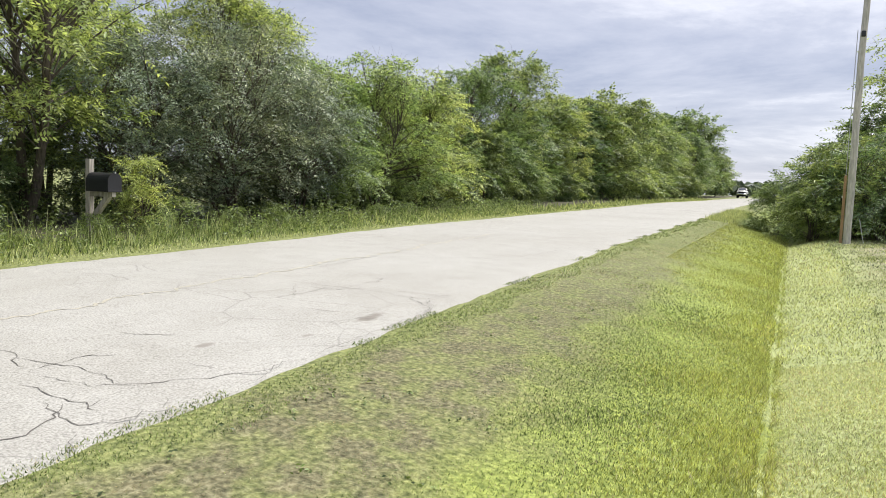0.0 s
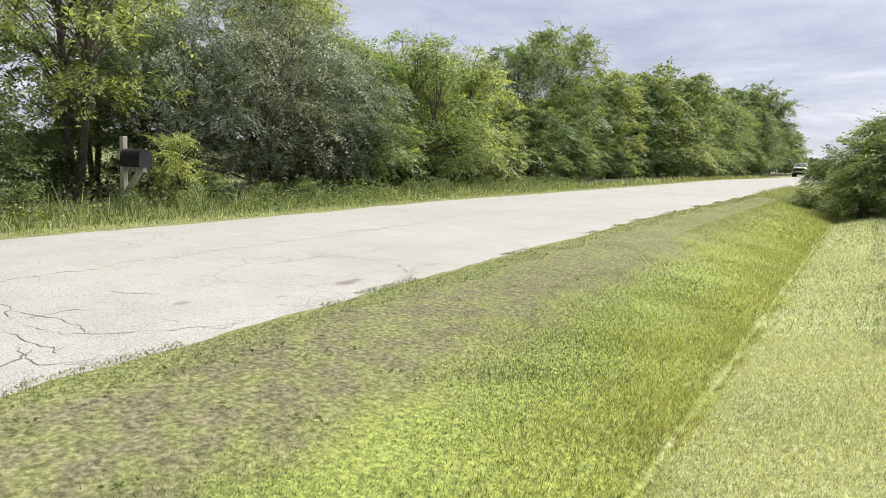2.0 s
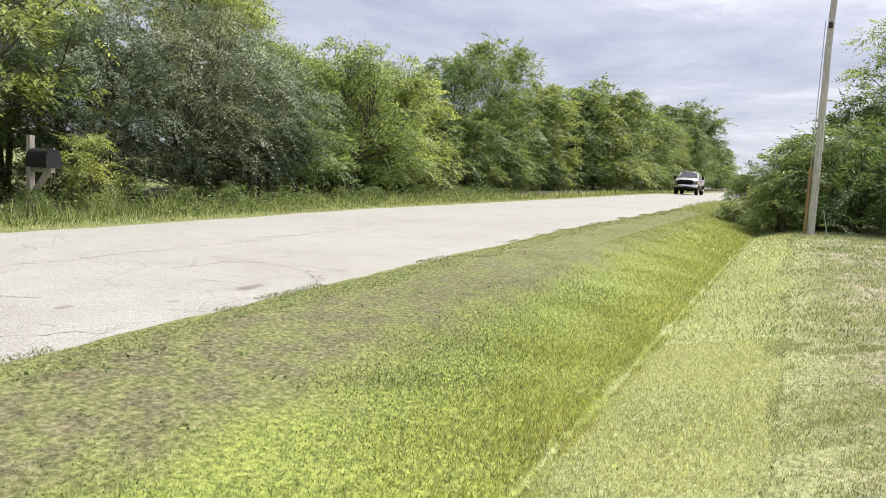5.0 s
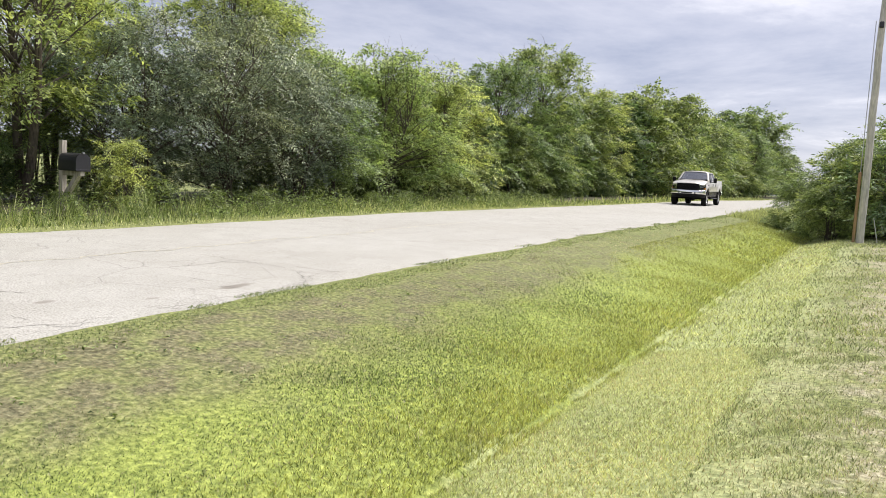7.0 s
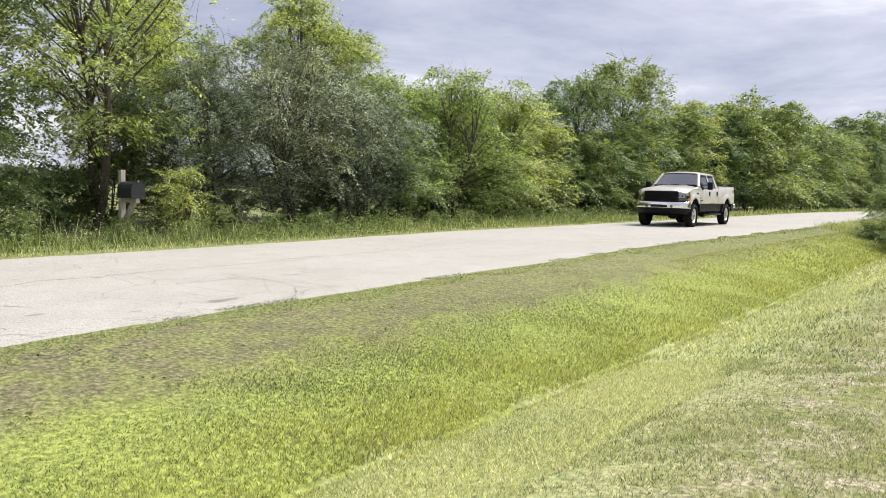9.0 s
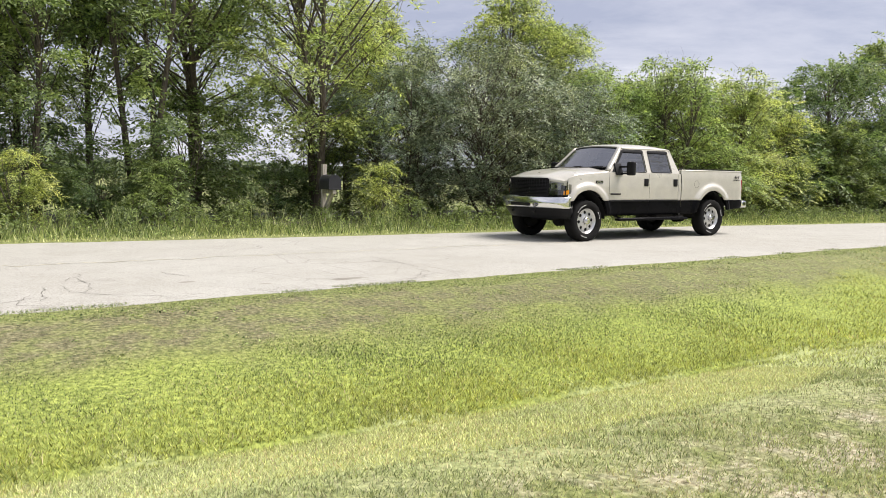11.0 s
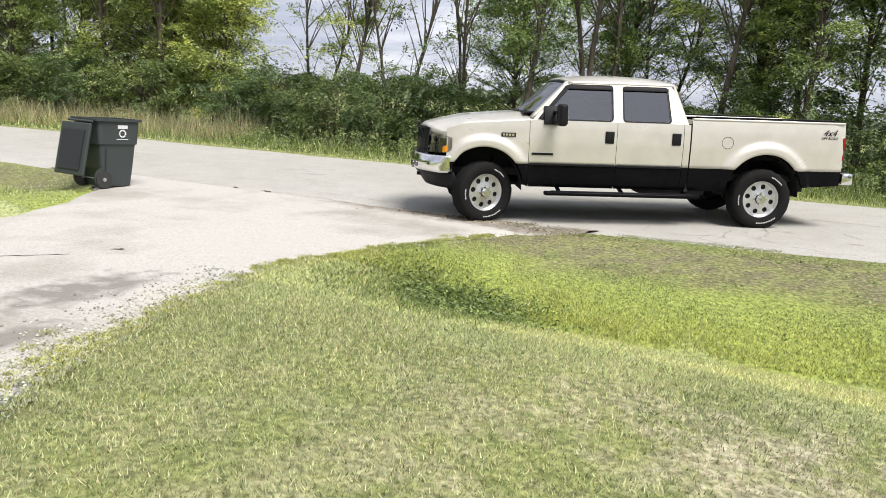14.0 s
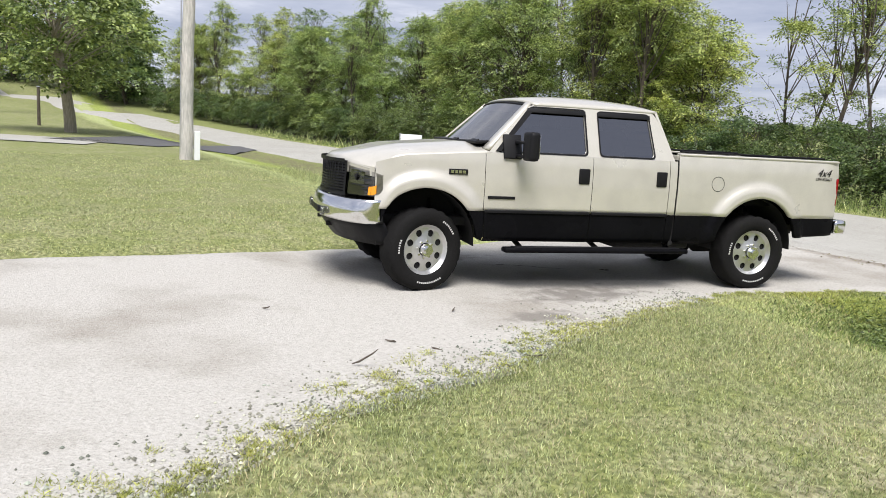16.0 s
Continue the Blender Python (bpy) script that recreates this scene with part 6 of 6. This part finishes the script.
    P("fuel_door_gap", fill([(x, side_y(x, z) + 0.002, z) for x, z in ring], [[(x, side_y(x, z) + 0.002, z) for x, z in inn]]), M_TRIM, smooth=False)
    wheels = [wheel_thing(root, "wheel", x, y) for x in (AXLE, -AXLE) for y in (0.86, -0.86)]
    # the nose is short and blunt
    for ob in root.children:
        if ob.type == "MESH":
            for me in [ob.data] + [sub.data for sub in ob.children]:
                for v in me.vertices:
                    if v.co.x > 2.3:
                        v.co.x -= 0.075 * min(1.0, (v.co.x - 2.3) / 0.3)
    tagged(root, "cream and black crew cab pickup truck with alloy wheels", "truck")
    return root, wheels


truck, truck_wheels = build_truck()


# ---- grass ----
def blades(name, xy, height, width, dry, lean=0.5, mats=None, label="", seed=1, zf=None, category="grass"):
    """Single blades as bent slivers, each its own island; dry: share of straw-coloured blades (array or number)."""
    rng = np.random.default_rng(seed)
    n = len(xy)
    z = (zf or ground_z)(xy[:, 0], xy[:, 1])
    base = np.column_stack([xy, z - 0.004])
    h = height * rng.uniform(0.5, 1.3, n)
    a = rng.uniform(0, 2 * np.pi, n)
    side = np.column_stack([np.cos(a), np.sin(a), np.zeros(n)]) * (width * rng.uniform(0.6, 1.4, n) / 2)[:, None]
    b = rng.uniform(0, 2 * np.pi, n)
    tilt = np.column_stack([np.cos(b), np.sin(b), np.zeros(n)]) * (h * lean * rng.uniform(0.2, 1.3, n))[:, None]
    tip = base + tilt + np.column_stack([np.zeros(n), np.zeros(n), h])
    V = np.stack([base - side, base + side, tip], 1).reshape(-1, 3)
    idx = (rng.uniform(0, 1, n) < dry).astype(int)
    ob = mesh_from(name, V, np.arange(3 * n).reshape(-1, 3), mats or [M_BLADE, M_BLADE_DRY], index=idx)
    return tagged(ob, label, category, kind="stuff")


def scatter(rng, x0, x1, y0, y1, per):
    n = int((x1 - x0) * (y1 - y0) * per)
    return np.column_stack([rng.uniform(x0, x1, n), rng.uniform(y0, y1, n)])


def field(xy, s, ox=0.0):
    """Smooth random field for patchiness, from a few sines."""
    x, y = xy[:, 0] * s + ox, xy[:, 1] * s
    return (np.sin(x * 1.3 + np.sin(y * 1.7)) + np.sin(y * 1.9 + np.sin(x * 1.1 + 2)) + np.sin((x + y) * 2.7 + 1)) / 3


def on_lawn(xy, margin=0.02):
    x, y = xy[:, 0], xy[:, 1]
    return (x > drive_right(y) + margin) | (x < drive_left(y) - margin)


def turf_z(x, y):
    """The turf's height, come down to the drive along its edges."""
    z = ground_z(x, y)
    edge = np.maximum(x - drive_right(y), drive_left(y) - x)
    k = np.clip(1 - (edge - 0.1) / 1.1, 0, 1) * (y < NEAR_Y - 0.3)
    return z * (1 - k) + (drive_z(x, y) + 0.01) * k


def build_grass():
    rng = np.random.default_rng(77)
    # mown yard round the walk
    for k, (x0, x1, y0, y1, per, hgt, wid) in enumerate(((-2.0, 8.0, -3.0, 6.02, 5200, 0.030, 0.0072), (8.0, 18.0, -3.0, 6.02, 700, 0.045, 0.016), (18, 30, -3, 6.02, 220, 0.06, 0.03))):
        xy = scatter(rng, x0, x1, y0, y1, per)
        f = field(xy, 0.9)
        f = f + 1.1 * field(xy, 4.7, 3) * (xy[:, 0] < 18)
        worn = (f > 0.12) & (xy[:, 1] < 4.6) & (xy[:, 0] > 1.9 + 0.7 * rng.normal(0, 1, len(xy)))
        keep = on_lawn(xy) & ~(worn & (rng.uniform(0, 1, len(xy)) < 0.68))
        xy, worn = xy[keep], worn[keep]
        strip = xy[:, 1] > 4.75 + 0.25 * field(xy, 0.7, 5)
        dry = np.where(worn, 0.65, np.where(strip, 0.30, 0.22))
        blades("lawn_grass", xy[~strip], hgt, wid, dry[~strip], 0.8, None, "short mown yellow-green lawn grass with dry thatch", 100 + k, turf_z)
        # the strip's blades are paler too, with the glare put into their colour
        blades("lawn_grass", xy[strip], hgt * 0.9, wid, 0.22, 0.9, [M_PALE, M_BLADE_DRY], "closely mown strip of lawn beside the ditch, paled by painted glare", 105 + k, turf_z)
    # lush bank of the ditch
    for k, (x0, x1, per, hgt, wid) in enumerate(((-1.6, 9.0, 5200, 0.028, 0.0080), (9.0, 19.0, 1700, 0.033, 0.013), (19, 34, 420, 0.05, 0.028))):
        xy = scatter(rng, x0, x1, 5.88, 8.3, per)
        xy = xy[xy[:, 1] > 6.0 + 0.07 * field(xy, 2.6, 1) + rng.normal(0, 0.03, len(xy))]
        thin = np.clip((xy[:, 1] - 7.2 + 0.35 * field(xy, 1.2, 2)) / 0.9, 0, 1) * (xy[:, 0] < 15)
        xy = xy[on_lawn(xy) & (rng.uniform(0, 1, len(xy)) > 0.85 * thin)]
        h = hgt * (1.0 + 0.35 * field(xy, 1.7, 4)) * (np.clip(1.35 - (xy[:, 1] - 6.0) * 0.34, 0.40, 1.4) + 0.2 * np.exp(-((xy[:, 1] - 6.12) / 0.12) ** 2))
        low = (xy[:, 0] > 12 + rng.normal(0, 1.2, len(xy))) | (xy[:, 1] < 7.0 + 0.3 * field(xy, 0.8, 6) + rng.normal(0, 0.28, len(xy)))
        blades("bank_grass", xy[low], h[low], wid, 0.06, 0.8, [M_BANK, M_BLADE_DRY], "lush green grass on the bank of the ditch", 110 + k, turf_z)
        blades("bank_grass", xy[~low], h[~low], wid, 0.16, 0.9, [M_WEED, M_BLADE_DRY], "darker thin grass high on the bank of the ditch", 115 + k, turf_z)
        xy = scatter(rng, x0, x1, 8.2, 9.62, per * 0.55)
        f = field(xy, 1.4, 9)
        edge = xy[:, 1] > 9.12 + 0.15 * f
        keep = on_lawn(xy) & (edge | (rng.uniform(0, 1, len(xy)) < np.where(xy[:, 0] < 14, 0.25, 0.48) + 0.3 * f * field(xy, 5.0, 2) + 0.12 * f)) & ~((xy[:, 1] > 9.42) & (f < 0.25))
        xy, edge = xy[keep], edge[keep]
        blades("verge_grass", xy, np.where(edge, hgt * 0.75, hgt * 0.5), wid, np.where(edge, 0.12, 0.36), 0.9, [M_WEED, M_BLADE_DRY], "sparse worn grass between bank and road", 120 + k,
               lambda x, y: np.maximum(turf_z(x, y), np.where(y > 9.4, road_z(x, y) - 0.02, -9)))
    # clumps at the mouth of the ditch beside the drive
    xy = np.column_stack([rng.normal(-0.35, 0.55, 9000), rng.normal(5.7, 0.45, 9000)])
    blades("ditch_weeds", xy[on_lawn(xy, 0.25)], 0.045, 0.012, 0.08, 1.2, [M_WEED, M_BLADE_DRY], "taller weeds at the end of the ditch", 131, turf_z)
    P = np.column_stack([rng.normal(-0.05, 0.45, 2600), rng.normal(6.0, 0.26, 2600)])
    P = P[on_lawn(P, 0.3)]
    lv, lf = leaf_quads(rng, np.column_stack([P, turf_z(P[:, 0], P[:, 1]) + rng.uniform(0.005, 0.085, len(P))]), 0.045, 0.5, 0.2, 0.4)
    tagged(mesh_from("ditch_leaves", lv, lf, [M_WEED]), "dark low broad-leaved weeds in the ditch end", "weeds", kind="stuff")
    # tufts that creep over the edge of the gravel
    n = 430
    cy = rng.uniform(-2.5, 8.4, n)
    off = np.abs(rng.normal(0, 0.26, n)) * np.where(cy < 3, 0.9, 0.45)
    c = np.column_stack([drive_right(cy) + 0.08 - off, cy])
    k = rng.integers(30, 150, n)
    xy = np.repeat(c, k, 0) + rng.normal(0, 1, (k.sum(), 2)) * np.repeat(rng.uniform(0.015, 0.055, n), k)[:, None]
    blades("creeping_tufts", xy, 0.022, 0.008, 0.18, 1.5, [M_BANK, M_BLADE_DRY], "small tufts creeping over the gravel edge", 132, lambda x, y: drive_z(x, y))
    # loose stones along the edge of the drive
    m = 9000
    y = rng.uniform(-2.5, 5.0, m)
    x = drive_right(y) + 0.12 - np.abs(rng.normal(0, 0.30, m))
    r = 0.004 + 0.012 * rng.uniform(0, 1, m) ** 2
    z = drive_z(x, y) + r * 0.3
    shape = np.array([(1, 0, 0), (0, 1, 0), (-1, 0, 0), (0, -1, 0), (0, 0, 0.8), (0, 0, -0.8)])
    V = np.column_stack([x, y, z])[:, None] + shape[None] * r[:, None, None] * rng.uniform(0.6, 1.3, (m, 6, 1))
    tri = np.array([(0, 1, 4), (1, 2, 4), (2, 3, 4), (3, 0, 4), (1, 0, 5), (2, 1, 5), (3, 2, 5), (0, 3, 5)])
    F = (tri[None] + 6 * np.arange(m)[:, None, None]).reshape(-1, 3)
    tagged(mesh_from("loose_stones", V.reshape(-1, 3), F, [M_STONE]), "loose pale limestone chips along the drive", "gravel", kind="stuff")
    # dead stems and thatch lying on the worn strip beside the road and in the dry part of the yard
    for k, (x0, x1, y0, y1, per) in enumerate(((-1.4, 6.0, 7.5, 9.15, 2600), (6.0, 14.0, 7.6, 9.15, 1300), (14.0, 26.0, 7.8, 9.15, 350), (2.0, 11.0, -1.5, 4.7, 750))):
        xy = scatter(rng, x0, x1, y0, y1, per)
        bare = field(xy, 2.1, 7) + 0.6 * field(xy, 5.3, 1) + rng.normal(0, 0.35, len(xy))
        xy = xy[on_lawn(xy, 0.2) & (bare > -0.1)]
        blades("thatch", xy, 0.011, 0.0065 if x0 < 6 else 0.011, np.where(xy[:, 1] > 7, 0.75, 0.4), 2.6, [M_BLADE_DRY, M_LITTER], "dry brown thatch on thin worn turf", 160 + k, turf_z)
    # brown leaf litter and crumbs of soil washed against the mouth of the drive
    m = 1100
    x = rng.normal(-0.9, 0.9, m)
    x = x[(x > -3.6) & (x < 0.35)]
    y = 9.36 + 0.05 * x + rng.normal(0, 0.13, len(x)) - 0.4 * (x > -0.5) * rng.uniform(0, 1, len(x))
    zz = np.where(y > 9.4, road_z(x, y), drive_z(x, y)) + 0.012
    lv, lf = leaf_quads(rng, np.column_stack([x, y, zz]), 0.032, 0.5, 0.0, 0.12)
    tagged(mesh_from("leaf_litter", lv, lf, [M_LITTER]), "brown leaf litter at the mouth of the drive", "litter", kind="stuff")
    # broad-leaved weeds in the turf
    c = scatter(rng, -0.5, 8, 7.6, 9.2, 3)
    c = np.concatenate([c[on_lawn(c)], scatter(rng, 1.5, 8, -1.0, 4.0, 1.2)])
    P = np.repeat(c, 9, 0) + rng.normal(0, 0.045, (len(c) * 9, 2))
    lv, lf = leaf_quads(rng, np.column_stack([P, turf_z(P[:, 0], P[:, 1]) + rng.uniform(0.012, 0.03, len(P))]), 0.032, 0.6, 0.0, 0.3)
    tagged(mesh_from("broadleaf_weeds", lv, lf, [M_WEED]), "small broad-leaved weeds among the grass", "weeds", kind="stuff")
    xy = scatter(rng, 33, 48, 7.9, 9.3, 130)
    blades("tall_grass", xy, 0.24, 0.03, 0.55, 0.6, [M_BLADE, M_PALE], "tall uncut grass beside the thicket", 134)
    # lawn beyond the drive
    xy = scatter(rng, -20, -5.4, -6, 9.3, 600)
    xy = xy[on_lawn(xy)]
    tall = np.clip(1 - np.abs(xy[:, 1] - 6.4) / 1.4, 0, 1) * (xy[:, 0] < -8)
    blades("lawn_grass", xy, 0.028 + 0.26 * tall * rng.uniform(0.2, 1, len(xy)), 0.011, 0.12, 0.9, None, "lawn beyond the drive with taller ditch grass", 133, turf_z)
    # far verge: long grass up to the hedgerow, seed heads further on
    for k, (x0, x1, per, wid) in enumerate(((-4, 16, 300, 0.018), (16, 34, 170, 0.03), (34, 110, 40, 0.08), (-16, -4, 240, 0.022), (-60, -16, 70, 0.05))):
        xy = scatter(rng, x0, x1, FAR_Y + 0.05, 17.7, per)
        up = np.clip((xy[:, 1] - FAR_Y - 0.35) / 1.1, 0.0, 1)
        h = 0.05 + np.where(xy[:, 0] < 12, 0.38, 0.24) * up * np.clip(0.6 + 1.2 * field(xy, 3.3, 3), 0.12, 2)
        blades("verge_long_grass", xy, h, wid * (1 - 0.3 * up), np.where(xy[:, 0] > 16, 0.5, 0.3) + 0.4 * (up < 0.1), 0.55, [M_WEED, M_PALE], "long uncut grass along the far verge", 140 + k)
    # leafy weeds in clumps along the foot of the hedgerow
    n = 1000
    c = np.column_stack([rng.uniform(-13, 34, n), 18.6 - np.abs(rng.normal(0, 0.95, n))])
    c[:, 1] = np.maximum(c[:, 1], FAR_Y + 0.6)
    tall = rng.uniform(0.06, 0.7, n) ** 1.4 * np.clip((c[:, 1] - 16.0) / 1.4, 0.3, 1)
    P = np.repeat(c, 34, 0) + rng.normal(0, 0.16, (n * 34, 2))
    lv, lf = leaf_quads(rng, np.column_stack([P, ground_z(P[:, 0], P[:, 1]) + np.repeat(tall, 34) * rng.uniform(0.05, 1, len(P))]), 0.085, 0.45, 0.2, 0.4)
    tagged(mesh_from("verge_weeds", lv, lf, [M_WEED]), "leafy green weeds in front of the hedgerow", "weeds", kind="stuff")
    xy = scatter(rng, -34, -13.0, 16.9, 19.8, 150)
    h = rng.uniform(0.3, 0.85, len(xy)) * (1 + 0.25 * field(xy, 0.9))
    blades("tall_dry_grass", xy, h * 1.1, 0.020, 0.72, 0.5, [M_BLADE, M_SEED], "tall tan seeding grass on the far verge", 150)


build_grass()


# ---- what moves ----
def motions():
    rows = []
    for t, x, y, turn in TRUCK:
        c, s = math.cos(radians(turn)), math.sin(radians(turn))
        def height(a, b):
            px, py = x + c * a - s * b, y + s * a + c * b
            return float(road_z(px, py)) if py > NEAR_Y else float(drive_z(px, py))
        f, r, l, g = height(1.985, 0), height(-1.985, 0), height(0, 0.84), height(0, -0.84)
        z = (f + r) / 2
        rows.append((t, pose(x, y, z, math.degrees(math.atan2(l - g, 1.68)), -math.degrees(math.atan2(f - r, 3.97)), turn)))
    walk(truck, rows)
    # the wheels roll with the distance driven, and the front pair steers
    times = np.array([r[0] for r in TRUCK])
    xy = np.array([r[1:3] for r in TRUCK])
    gone = np.concatenate([[0], np.cumsum(np.hypot(*np.diff(xy, axis=0).T))])
    head = np.radians([r[3] for r in TRUCK])
    n = frame(16.0) - 1
    spin = [np.interp(k / FPS, times, gone) / 0.42 for k in range(n + 1)]
    steps = np.minimum(np.diff(spin), radians(80))
    spin = np.concatenate([[0], np.cumsum(steps)])
    turning = np.gradient(head, gone)
    for w in truck_wheels:
        x, y, z = w.location
        rows = []
        for k in range(n + 1):
            steer = math.degrees(math.atan(3.97 * np.interp(k / FPS, times, turning))) if x > 0 else 0.0
            rows.append((k / FPS, Matrix.Translation((x, y, z)) @ pose(0, 0, 0, 0, 0, steer) @ pose(0, 0, 0, 0, math.degrees(spin[k]), 0)))
        walk(w, rows)


# seconds, place between the axles, heading
TRUCK = [
    (0.0, 163.0, 14.9, 180.0), (1.0, 142.0, 14.4, 180.0), (2.0, 121.0, 14.1, 180.0), (3.0, 102.0, 13.9, 180.0), (3.5, 93.0, 13.8, 180.0), (4.5, 77.0, 13.7, 180.3), (5.8, 59.6, 13.55, 180.6),
    (7.0, 47.2, 13.4, 180.5), (8.2, 36.95, 13.4, 180.8), (9.2, 27.2, 13.15, 181.4), (10.3, 17.95, 13.2, 180.9), (10.5, 16.85, 13.28, 180.7), (11.0, 13.95, 13.55, 180.4),
    (11.5, 11.0, 13.55, 181.8), (12.0, 8.1, 13.3, 185.0), (12.5, 5.78, 13.1, 188.0), (13.0, 3.62, 12.76, 192.2), (13.5, 1.66, 12.1, 198.6), (14.0, 0.02, 11.06, 208.5),
    (14.5, -1.30, 9.60, 223.0), (15.0, -2.36, 8.08, 236.5), (15.5, -3.04, 6.12, 248.0), (16.0, -3.47, 4.23, 256.2),
]
motions()
